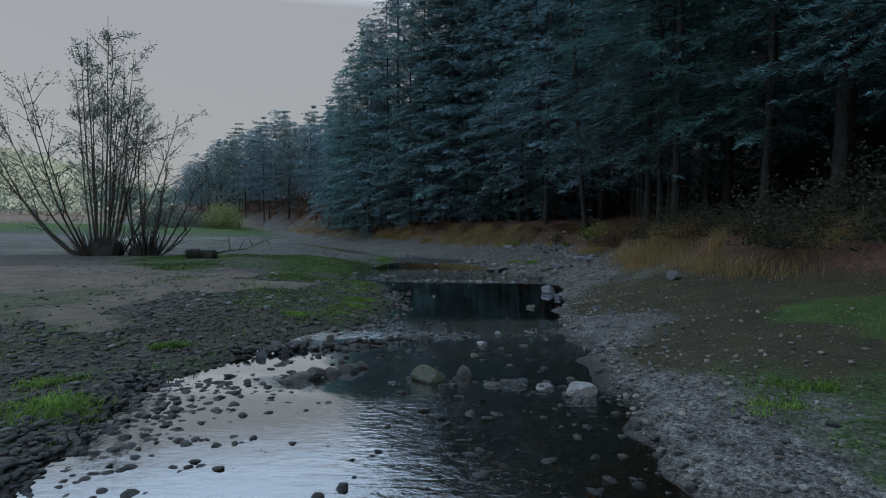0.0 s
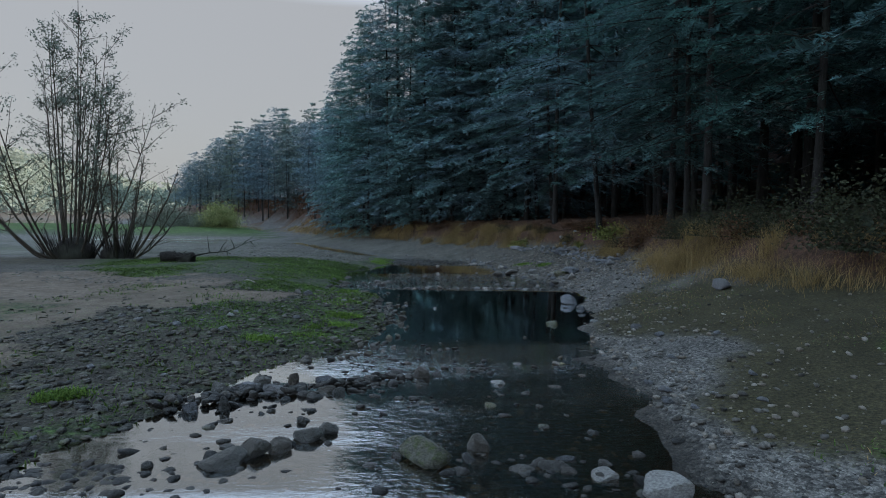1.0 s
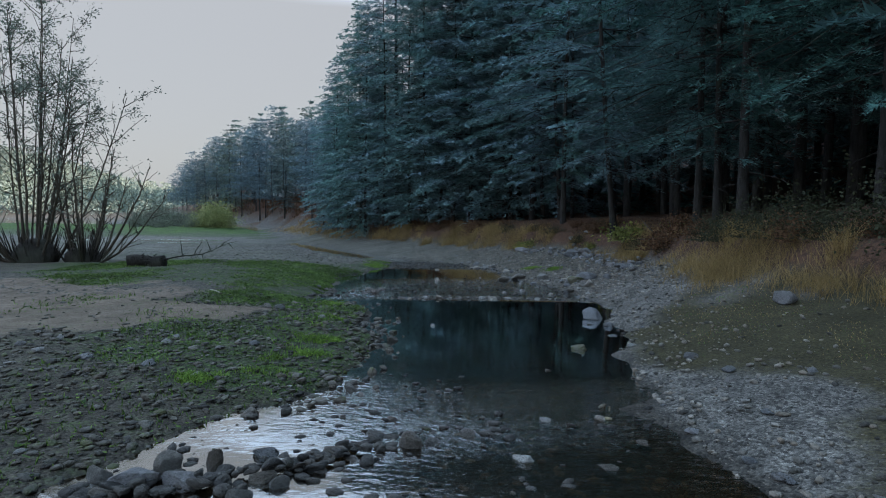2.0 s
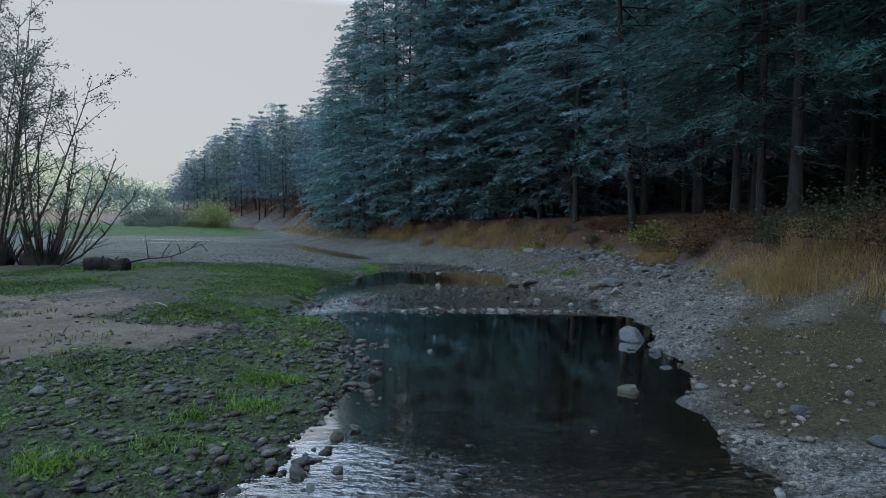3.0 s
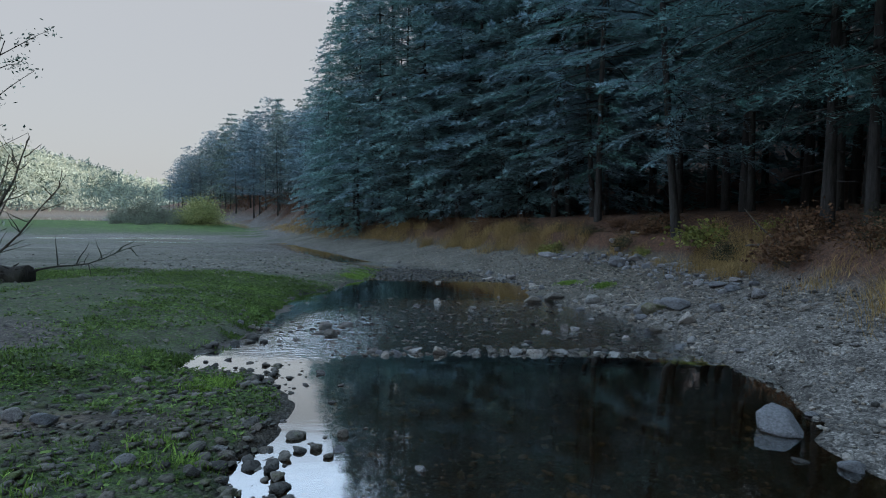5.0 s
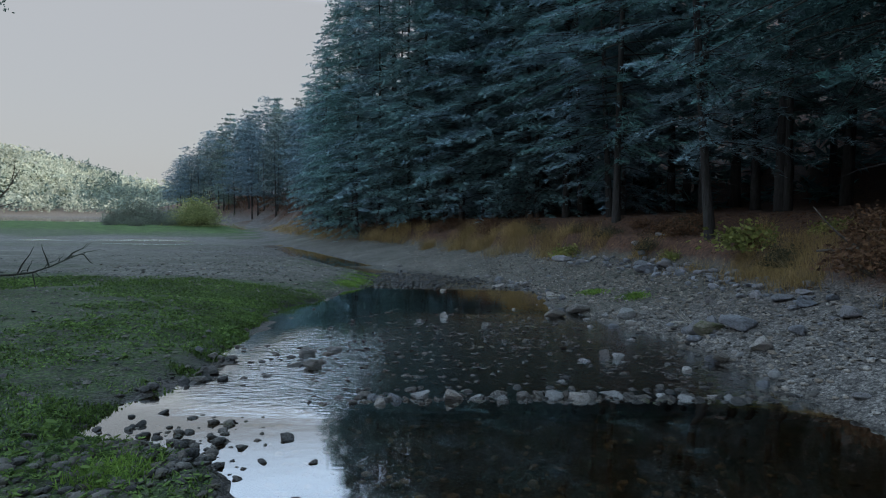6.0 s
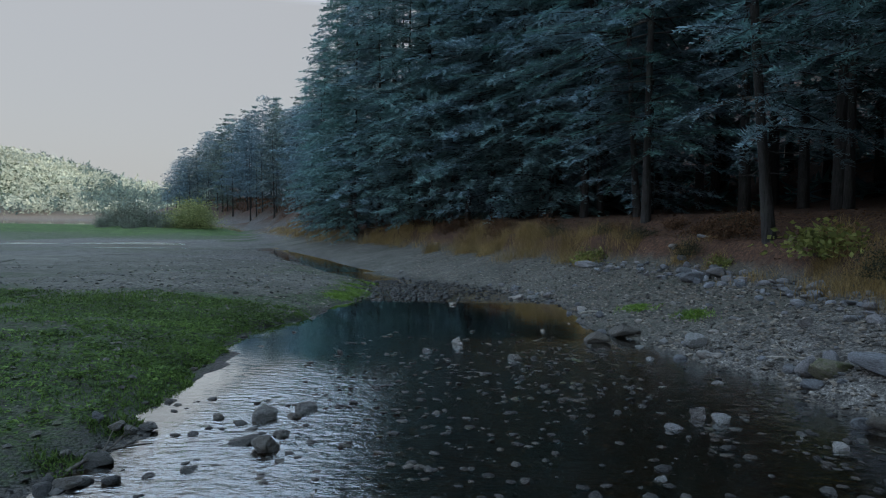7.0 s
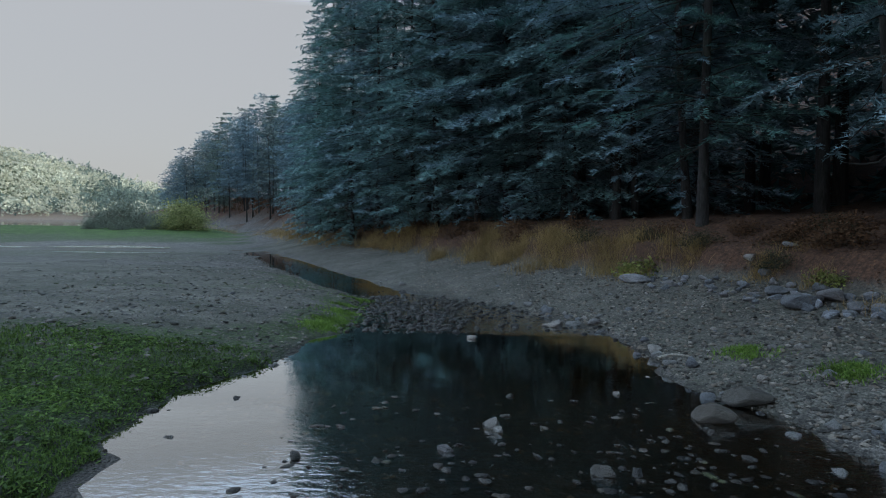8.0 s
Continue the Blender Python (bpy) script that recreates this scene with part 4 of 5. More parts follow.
LOOKS = {"p": (STONE_PALE, "pale dry boulder at the edge of the stream"), "g": (STONE_GREY, "grey rounded stone lying by the stream"),
         "d": (STONE_DARK, "dark wet stone standing in the shallow water"), "m": (STONE_MOSS, "olive mossy boulder half in the water")}
stone_rng = np.random.default_rng(31)
STONE_MESHES = {}
for key, (mat, _) in LOOKS.items():
    STONE_MESHES[key] = []
    for i in range(7):
        v, f = stone_shape(stone_rng, ICO3, 12, 0.2, 0.34 if key in "pg" else 0.48)
        STONE_MESHES[key].append(tri_mesh("stone", v * 0.5, mat, faces=f, shade=True))


PLACED = []


def place_stones(where, rows):
    """Single stones: x, y, breadth, height above the ground or water, look."""
    for x, y, w, h, look_key in rows:
        if any(math.hypot(x - a, y - b) < 0.3 * (w + c) for a, b, c in PLACED):
            continue
        PLACED.append((x, y, w))
        me = STONE_MESHES[look_key][int(stone_rng.integers(7))]
        ob = new("boulder" if w > 0.25 else "stone", me)
        z = float(on_water(np.array(x), np.array(y)))
        h = h * 0.88
        tall = h * 1.3
        ob.matrix_basis = pose(x, y, z + h - tall * 0.46, stone_rng.uniform(-8, 8), stone_rng.uniform(-8, 8), stone_rng.uniform(-35, 35)) @ Matrix.Diagonal((w * (1.0 if look_key == "d" else 1.12), w * stone_rng.uniform(0.75, 1.1), tall, 1))
        tagged(ob, LOOKS[look_key][1], "stone", "stones of the " + where)


place_stones("first weir", (
    (-1.72, 7.58, 0.15, 0.11, "g"), (-1.12, 6.64, 0.28, 0.12, "d"), (-0.99, 6.79, 0.20, 0.16, "d"),
    (-0.85, 6.88, 0.17, 0.11, "d"), (-0.74, 7.08, 0.21, 0.12, "d"), (-0.61, 7.20, 0.18, 0.10, "d"),
    (0.03, 6.73, 0.30, 0.18, "m"), (0.38, 6.93, 0.19, 0.14, "d"), (0.88, 6.80, 0.13, 0.06, "g"),
    (0.79, 6.65, 0.19, 0.07, "d"), (1.03, 6.54, 0.21, 0.08, "p"), (0.60, 6.61, 0.15, 0.06, "d"),
    (1.30, 6.35, 0.34, 0.17, "p"), (-1.40, 7.39, 0.13, 0.05, "d"), (-0.84, 7.38, 0.12, 0.08, "d"),
    (-1.52, 6.58, 0.09, 0.06, "d"), (-1.02, 6.39, 0.06, 0.04, "d")))
place_stones("second weir", (
    (-1.72, 7.64, 0.18, 0.11, "g"), (-1.48, 8.06, 0.26, 0.19, "g"), (-1.22, 8.08, 0.23, 0.14, "g"),
    (-1.15, 8.29, 0.10, 0.20, "d"), (-1.42, 8.33, 0.18, 0.13, "d"), (-1.48, 7.63, 0.11, 0.15, "d"),
    (-1.55, 7.89, 0.19, 0.10, "d"), (-0.89, 7.93, 0.15, 0.08, "d"), (-0.84, 8.17, 0.15, 0.09, "d"),
    (-0.72, 8.38, 0.18, 0.08, "d"), (-0.94, 8.55, 0.21, 0.08, "g"), (-0.73, 8.09, 0.14, 0.08, "d"),
    (-1.73, 8.15, 0.18, 0.10, "d"), (-0.51, 8.58, 0.18, 0.08, "d"), (-0.41, 8.50, 0.11, 0.05, "d"),
    (-0.05, 8.72, 0.21, 0.14, "d"), (-0.30, 8.87, 0.17, 0.07, "d"), (-0.90, 7.65, 0.09, 0.04, "d")))
place_stones("riffle", (
    (0.64, 8.50, 0.20, 0.07, "p"), (1.27, 9.29, 0.14, 0.07, "p"), (0.88, 9.25, 0.11, 0.05, "p"),
    (1.09, 8.41, 0.15, 0.04, "d"), (1.68, 11.82, 0.22, 0.1, "m"), (2.17, 7.70, 0.09, 0.04, "p"),
    (1.83, 7.69, 0.11, 0.05, "g"), (1.93, 7.48, 0.08, 0.04, "g"), (1.98, 8.10, 0.08, 0.04, "g"),
    (0.49, 7.80, 0.12, 0.04, "m"), (-0.23, 9.22, 0.12, 0.05, "d"), (0.30, 8.94, 0.14, 0.07, "d"),
    (0.48, 9.02, 0.12, 0.06, "d"), (0.06, 8.78, 0.12, 0.06, "d"), (1.45, 8.83, 0.11, 0.04, "d")))
place_stones("right bank", (
    (4.41, 12.47, 0.38, 0.21, "g"), (2.38, 9.07, 0.11, 0.04, "g"), (2.66, 8.11, 0.10, 0.05, "g"),
    (2.69, 10.28, 0.12, 0.06, "g")))
place_stones("pool edge", (
    (2.38, 13.95, 0.36, 0.25, "g"), (2.46, 13.31, 0.18, 0.08, "g"), (2.29, 12.61, 0.13, 0.05, "g"),
    (2.50, 13.04, 0.06, 0.05, "g"), (2.62, 20.37, 0.34, 0.21, "p"), (3.17, 17.56, 0.27, 0.21, "p"),
    (2.80, 17.60, 0.22, 0.11, "d"), (1.67, 21.04, 0.36, 0.20, "d"), (2.13, 21.44, 0.42, 0.19, "d"),
    (3.12, 18.70, 0.42, 0.22, "m"), (3.41, 18.40, 0.52, 0.19, "g"), (3.59, 17.60, 0.21, 0.13, "g"),
    (4.09, 16.59, 0.14, 0.10, "p"), (4.14, 17.67, 0.37, 0.16, "g"), (4.26, 19.20, 0.29, 0.13, "g"),
    (4.87, 21.73, 0.36, 0.17, "g")))
place_stones("left flat", (
    (-2.38, 13.22, 0.15, 0.08, "g"), (-2.17, 13.23, 0.18, 0.08, "g"), (-1.21, 13.30, 0.10, 0.05, "p"),
    (-1.20, 12.89, 0.11, 0.06, "d"), (-1.20, 12.13, 0.07, 0.04, "d"), (-0.98, 13.42, 0.12, 0.04, "d"),
    (-0.74, 12.96, 0.08, 0.03, "d"), (-0.93, 13.30, 0.12, 0.03, "d"), (-0.77, 12.34, 0.10, 0.07, "d"),
    (-0.69, 12.52, 0.08, 0.06, "d"), (-0.65, 12.22, 0.06, 0.04, "d"), (-0.50, 12.26, 0.08, 0.02, "d"),
    (-1.78, 12.16, 0.07, 0.03, "g"), (-1.24, 11.89, 0.06, 0.04, "g"), (-0.03, 13.18, 0.11, 0.06, "p"),
    (-0.54, 13.46, 0.11, 0.06, "g"), (-0.17, 12.53, 0.06, 0.03, "g")))
place_stones("third weir", (
    (-0.55, 15.90, 0.12, 0.09, "p"), (-0.23, 16.07, 0.19, 0.13, "p"), (-0.02, 16.08, 0.21, 0.14, "p"),
    (0.21, 16.10, 0.13, 0.08, "p"), (0.82, 16.18, 0.17, 0.10, "p"), (1.01, 16.14, 0.20, 0.11, "p"),
    (1.32, 16.26, 0.28, 0.08, "p"), (1.53, 16.19, 0.14, 0.06, "d"), (-0.89, 16.04, 0.09, 0.05, "d"),
    (-0.42, 15.98, 0.11, 0.07, "g"), (0.38, 16.21, 0.15, 0.08, "d"), (0.58, 16.15, 0.16, 0.08, "d"),
    (1.73, 16.19, 0.12, 0.06, "d"), (-0.69, 16.14, 0.14, 0.06, "d")))
weir_rng = np.random.default_rng(55)
row = []
for u in np.linspace(0, 1, 30):
    row.append((-0.75 + 3.0 * u + weir_rng.uniform(-0.04, 0.04), 15.98 + 0.28 * u + weir_rng.uniform(-0.07, 0.09), weir_rng.uniform(0.08, 0.17), weir_rng.uniform(0.05, 0.1), "pgdd"[int(weir_rng.integers(4))]))
place_stones("third weir", row)
p, r = scatter(9000, -1.1, 2.8, 15.7, 16.6, lambda x, y: np.exp(-((y - 16.03 - 0.09 * x) / 0.1) ** 2) * 0.5, 56)
p = p[:520]
tagged(scatter_stones("weir_stones", p, sizes(r, len(p), 0.03, 0.1, 2.0), RIFFLE_STONE, r, ICO2, flat=(0.35, 0.65), sink=0.2, height=on_water), "small brown stones and leaves packed along the weir", "stones", kind="stuff")
place_stones("beach", (
    (2.59, 20.46, 0.35, 0.24, "p"), (1.64, 21.02, 0.33, 0.18, "m"), (2.06, 21.36, 0.31, 0.19, "g"),
    (1.67, 17.92, 0.15, 0.12, "g"), (1.79, 17.83, 0.16, 0.11, "p"), (1.39, 17.69, 0.18, 0.06, "g"),
    (2.29, 18.97, 0.14, 0.06, "p"), (0.99, 16.73, 0.10, 0.05, "p"), (2.31, 17.29, 0.13, 0.09, "p"),
    (2.77, 17.72, 0.18, 0.12, "g"), (3.06, 18.89, 0.23, 0.24, "g"), (3.25, 18.88, 0.21, 0.22, "g"),
    (3.08, 18.58, 0.22, 0.12, "p"), (3.75, 20.09, 0.20, 0.12, "g"), (4.69, 26.08, 0.22, 0.14, "g"),
    (1.95, 23.20, 0.17, 0.11, "p"), (1.11, 25.39, 0.32, 0.14, "p"), (-0.08, 20.68, 0.11, 0.08, "p")))
place_stones("far pool", (
    (-0.11, 20.76, 0.17, 0.13, "p"), (1.66, 21.05, 0.39, 0.24, "m"), (2.14, 21.56, 0.35, 0.20, "g"),
    (1.98, 23.42, 0.19, 0.12, "p"), (1.09, 21.74, 0.10, 0.06, "p"), (2.44, 21.80, 0.11, 0.08, "p"),
    (2.41, 20.73, 0.15, 0.11, "p"), (2.00, 20.01, 0.13, 0.07, "p"), (-0.47, 20.29, 0.14, 0.06, "g"),
    (0.50, 19.92, 0.16, 0.09, "d"), (1.16, 25.57, 0.26, 0.14, "p"), (1.46, 25.59, 0.26, 0.11, "p"),
    (-0.19, 24.29, 0.17, 0.09, "p"), (-1.46, 20.11, 0.09, 0.08, "d"), (-2.35, 21.46, 0.09, 0.05, "d"),
    (-2.47, 20.45, 0.09, 0.04, "d"), (-2.54, 22.19, 0.14, 0.04, "p")))
place_stones("stone heap", (
    (4.17, 24.22, 0.52, 0.25, "g"), (4.62, 26.48, 0.29, 0.21, "p"), (4.64, 24.23, 0.45, 0.19, "g"),
    (4.52, 23.60, 0.30, 0.19, "g"), (3.03, 27.47, 0.63, 0.17, "g"), (4.33, 25.14, 0.37, 0.17, "g"),
    (4.86, 24.93, 0.33, 0.15, "g"), (5.15, 26.31, 0.32, 0.13, "g")))
place_stones("stream side", (
    (-1.54, 17.73, 0.21, 0.12, "d"), (-1.29, 17.93, 0.22, 0.09, "d"), (-1.88, 17.71, 0.12, 0.06, "d"),
    (-1.34, 17.09, 0.21, 0.13, "d"), (-1.33, 17.36, 0.12, 0.07, "d"), (-1.54, 17.24, 0.21, 0.07, "d"),
    (-1.85, 16.66, 0.08, 0.04, "d"), (-1.67, 16.76, 0.13, 0.05, "d"), (-1.35, 17.76, 0.12, 0.07, "d"),
    (-2.53, 17.34, 0.13, 0.08, "g"), (-2.40, 17.30, 0.11, 0.06, "d"), (-2.31, 17.31, 0.11, 0.07, "d"),
    (-2.25, 17.42, 0.13, 0.06, "d"), (-2.23, 16.83, 0.17, 0.10, "d"), (-2.21, 16.53, 0.15, 0.09, "d")))

COBBLES = [tri_mesh("cobble", (lambda q: q[0] * 0.5)(stone_shape(stone_rng, ICO2, 9, 0.18, 0.46)), STONE_GREY if i < 6 else STONE_PALE, faces=ICO2[1], shade=True) for i in range(8)]
cobble_at, r = scatter(1500, -5.5, 6.0, 5.0, 30, lambda x, y: np.maximum(k_right(x, y) * 0.55 * np.where(y < 14, np.exp(-np.maximum(x - RIGHT(y), 0) / 0.5), 1), k_left(x, y) * 0.5), 27)
for x, y in cobble_at[:260]:
    w = float(0.06 + 0.11 * r.random() ** 1.8)
    ob = new("cobble", COBBLES[int(r.integers(8))])
    ob.matrix_basis = pose(x, y, float(land(np.array(x), np.array(y))) + w * 0.08, 0, 0, r.uniform(0, 360)) @ Matrix.Diagonal((w, w * r.uniform(0.6, 0.95), w * r.uniform(0.35, 0.6), 1))
    tagged(ob, "grey cobble bedded in the gravel", "stone", "cobbles on the gravel")

edge_at, r = scatter(1600, -2.5, 3.6, 16.5, 34, lambda x, y: np.exp(-((x - RIGHT(y) - 0.12) / 0.22) ** 2) * 0.5, 50)
for x, y in edge_at[:110]:
    w = float(0.08 + 0.2 * r.random() ** 2)
    ob = new("cobble", COBBLES[int(r.integers(8))])
    ob.matrix_basis = pose(x, y, float(on_water(np.array(x), np.array(y))) + w * 0.1, r.uniform(-12, 12), r.uniform(-12, 12), r.uniform(0, 360)) @ Matrix.Diagonal((w, w * r.uniform(0.65, 0.95), w * r.uniform(0.45, 0.75), 1))
    tagged(ob, "grey cobble at the water line", "stone", "cobbles along the water line")

HEAP = [tri_mesh("stone", stone_shape(stone_rng, ICO2, 11, 0.2, 0.42)[0] * 0.5, STONE_HEAP, faces=ICO2[1], shade=True) for i in range(6)]
heap_at, r = scatter(1400, 2.8, 5.4, 17.5, 28.5, lambda x, y: np.exp(-((x - BANK(y) + 0.55) / 0.38) ** 2) * smooth(17.5, 20, y), 28)
for x, y in heap_at[:190]:
    w = float(0.07 + 0.2 * r.random() ** 1.6)
    ob = new("stone", HEAP[int(r.integers(6))])
    ob.matrix_basis = pose(x, y, float(land(np.array(x), np.array(y))) + w * 0.12, r.uniform(-15, 15), r.uniform(-15, 15), r.uniform(0, 360)) @ Matrix.Diagonal((w, w * r.uniform(0.6, 0.95), w * r.uniform(0.4, 0.7), 1))
    tagged(ob, "blue-grey stone in the heap below the bank", "stone", "stones below the bank")


# ---- grasses and bushes ----
def blades(xy, tall, width, rng, lean=0.35, segs=2, base=None):
    """Grass blades as bent ribbons: rows of (n, verts) triangles."""
    n = len(xy)
    z = land(xy[:, 0], xy[:, 1]) - 0.01 if base is None else base
    a = rng.uniform(0, 6.28, n)
    s = np.stack([np.cos(a), np.sin(a), 0 * a], 1)
    b = rng.uniform(0, 6.28, n)
    d = np.stack([np.cos(b), np.sin(b), 0 * b], 1) * (rng.random(n) * lean * tall)[:, None]
    root = np.stack([xy[:, 0], xy[:, 1], z], 1)
    up = np.array([0, 0, 1.0]) * tall[:, None]
    w = s * width[:, None] * 0.5
    mid = root + up * 0.55 + d * 0.35
    tip = root + up + d
    tris = [np.stack([root - w, root + w, mid + w * 0.7], 1), np.stack([root - w, mid + w * 0.7, mid - w * 0.7], 1), np.stack([mid - w * 0.7, mid + w * 0.7, tip], 1)]
    return np.concatenate(tris, 1).reshape(-1, 3, 3)


def k_green(x, y):
    m = np.clip(m_moss(x, y), 0, 1) * (edge_distance(x, y) > 0.02)
    clump = smooth(-0.25, 0.45, lumps(x * 2.1, y * 2.1))
    return m ** 1.5 * clump * (0.5 + 0.5 * smooth(12.6, 14.0, y))


p, r = scatter(480000, -9, 5.4, 4, 23, lambda x, y: k_green(x, y) * np.where(y > 14, 0.75, 1), 41)
p = p[:36000]
tall = r.uniform(0.015, 0.05, len(p)) * (1 + 0.7 * smooth(0.1, 0.6, lumps(p[:, 0] * 1.3 + 4, p[:, 1] * 1.3)))
tagged(new("grass", tri_mesh("grass", blades(p, tall, r.uniform(0.008, 0.02, len(p)), r, 0.9), GREEN_GRASS)), "short bright green grass and moss on the wet flat", "grass", kind="stuff")

p, r = scatter(420000, -9, 5.4, 4, 22, k_green, 42)
p = p[:30000]
n = len(p)
base = np.stack([p[:, 0], p[:, 1], land(p[:, 0], p[:, 1]) + r.uniform(0.0, 0.03, n)], 1)
d, e = r.normal(size=(n, 3)) * (1, 1, 0.35), r.normal(size=(n, 3)) * (1, 1, 0.35)
d, e = d * 0.009 * r.uniform(0.6, 1.6, (n, 1)), e * 0.009 * r.uniform(0.6, 1.6, (n, 1))
tagged(new("ground_leaves", tri_mesh("ground_leaves", np.stack([base - d, base - e, base + d, base + e], 1), GREEN_GRASS, quads=True)), "low leafy weeds creeping over the wet flat", "weeds", kind="stuff")

p, r = scatter(260000, -4.2, -1.8, 14.4, 22.6, lambda x, y: np.where(edge_distance(x, y) > -0.06, np.exp(-np.maximum(LEFT(y) - x, 0) / 0.3) * smooth(-0.5, 0.3, lumps(x * 3.4 + 3, y * 3.4)), 0) * (x < 0), 44)
p = p[:18000]
tagged(new("grass", tri_mesh("grass", blades(p, r.uniform(0.015, 0.05, len(p)), r.uniform(0.007, 0.016, len(p)), r, 1.0), GREEN_GRASS)), "dark wet grass hanging over the water's edge", "grass", kind="stuff")

# low cushions of weed with bare gaps between them
at, r = scatter(9000, -8, -1.5, 13.5, 23, lambda x, y: np.clip(m_moss(x, y), 0, 1) * (edge_distance(x, y) > -0.02) * smooth(-0.3, 0.5, lumps(x * 1.3 + 7, y * 1.3)) * (x < 0), 45)
at = at[:1500]
wide = 0.04 + 0.13 * r.random(len(at)) ** 2
k = np.repeat(np.arange(len(at)), 26)
n = len(k)
off = r.normal(0, 0.5, (n, 2))
q = at[k] + off * wide[k][:, None]
dome = np.clip(1 - (off ** 2).sum(1) * 0.8, 0, 1) * wide[k] * 0.5 * r.uniform(0.5, 1.1, n)
base = np.stack([q[:, 0], q[:, 1], land(q[:, 0], q[:, 1]) + dome + 0.004], 1)
d, e = r.normal(size=(n, 3)) * (1, 1, 0.55), r.normal(size=(n, 3)) * (1, 1, 0.55)
d, e = d * 0.009 * r.uniform(0.5, 1.7, (n, 1)), e * 0.006 * r.uniform(0.6, 1.6, (n, 1))
tagged(new("weeds", tri_mesh("weeds", np.stack([base - d, base - e, base + d, base + e], 1), GREEN_GRASS, quads=True)), "low cushions of dark green weed on the wet flat", "weeds", kind="stuff")

at, r = scatter(26000, -9, -2.6, 14, 27, lambda x, y: np.where(LEFT(y) - x > 0.3, 0.5 + 0.6 * lumps(x * 0.9 + 3, y * 0.9), 0), 54)
at = at[:5200]
tagged(scatter_stones("clods", at, sizes(r, len(at), 0.02, 0.09, 3.0), STONE_DULL, r, OCTA, flat=(0.4, 0.8), sink=0.45), "small stones and clods among the weeds of the flat", "gravel", kind="stuff")

p, r = scatter(60000, 2.2, 7.5, 3.8, 14, lambda x, y: np.where((x > RIGHT(y) + 0.7) & (x < BANK(y)), np.clip(m_olive(x, y), 0, 1) * smooth(-0.4, 0.4, lumps(x * 1.4 + 8, y * 1.4)), 0), 57)
p = p[:14000]
for name, pick, material, label in (("dry_grass", r.random(len(p)) < 0.55, DRY_GRASS, "short straw-coloured grass thinly covering the flat"), ("grass", None, GREEN_GRASS, "short dull green grass thinly covering the flat")):
    pick = ~kept if pick is None else pick
    kept = pick
    q = p[pick]
    tagged(new(name, tri_mesh(name, blades(q, r.uniform(0.01, 0.035, len(q)), r.uniform(0.004, 0.009, len(q)), r, 1.6), material)), label, "grass", kind="stuff")

TUFTS = ((-1.3, 11.1, 0.32), (-1.6, 11.6, 0.36), (-1.7, 12.3, 0.36), (-1.4, 10.2, 0.26), (-1.4, 13.0, 0.3), (-1.7, 14.4, 0.22), (-1.15, 11.6, 0.32), (-1.35, 12.15, 0.28), (-1.05, 12.7, 0.25), (-1.5, 10.6, 0.25), (-1.9, 9.9, 0.2), (-2.5, 5.6, 0.35), (-2.9, 6.1, 0.3), (-3.3, 5.4, 0.4), (-2.7, 7.6, 0.2), (-2.55, 28.6, 0.45), (-2.4, 27.4, 0.5), (-2.25, 26.4, 0.5), (-2.2, 25.4, 0.45), (-2.3, 24.7, 0.35), (2.5, 5.4, 0.35), (2.9, 5.9, 0.3), (2.7, 22.6, 0.3), (3.1, 21.6, 0.25))


def grass_tuft(x, y, radius, seed):
    r = np.random.default_rng(seed)
    q = r.normal(0, radius * 0.42, (int(2000 * radius / 0.3), 2)) + (x, y)
    q = q[r.random(len(q)) < smooth(-0.6, 0.15, lumps(q[:, 0] * 3.1, q[:, 1] * 3.1))]
    me = tri_mesh("grass_tuft", blades(q, r.uniform(0.025, 0.075, len(q)), r.uniform(0.006, 0.013, len(q)), r, 1.3), TUFT_GRASS)
    return tagged(new("grass_tuft", me), "fresh green grass tuft on wet gravel", "grass", "green tufts by the stream", "stuff")


for i, (x, y, radius) in enumerate(TUFTS):
    grass_tuft(x, y, radius, 400 + i)


def dry_clump(x, y, radius, tall, n, seed):
    """One clump of tall dead grass."""
    r = np.random.default_rng(seed)
    q = r.normal(0, radius * 0.5, (n, 2)) + (x, y)
    me = tri_mesh("dry_grass", blades(q, tall * r.uniform(0.45, 1.1, n), r.uniform(0.003, 0.008, n), r, 1.25), DRY_GRASS)
    return tagged(new("dry_grass", me), "clump of tall straw-coloured dry grass on the bank", "grass", "dry grass along the bank")


r = np.random.default_rng(51)
ZONES = ((10.5, 13.0, 8, 0.4), (13.0, 16.0, 17, 0.42), (16.0, 19.6, 5, 0.3), (19.6, 23.0, 16, 0.42), (23.0, 28.0, 8, 0.25), (28.0, 33.0, 26, 0.5), (33.0, 44.0, 34, 0.55))
for k, (y0, y1, n, h) in enumerate(ZONES):
    for i in range(n):
        y = r.uniform(y0, y1)
        x = float(BANK(y)) + r.normal(0.25, 0.35)
        dry_clump(x, y, r.uniform(0.2, 0.5), h * r.uniform(0.5, 1.2), 300, 500 + 50 * k + i)
for i in range(26):
    y = 45 + i * 1.3
    dry_clump(float(BANK(y)) - r.uniform(0, 1.2), y, 1.0, r.uniform(0.5, 0.8), 260, 700 + i)
for i in range(16):
    dry_clump(-17 - i * 1.3 + r.uniform(-0.5, 0.5), 74 + i * 0.6, 1.4, r.uniform(0.5, 0.9), 260, 800 + i)


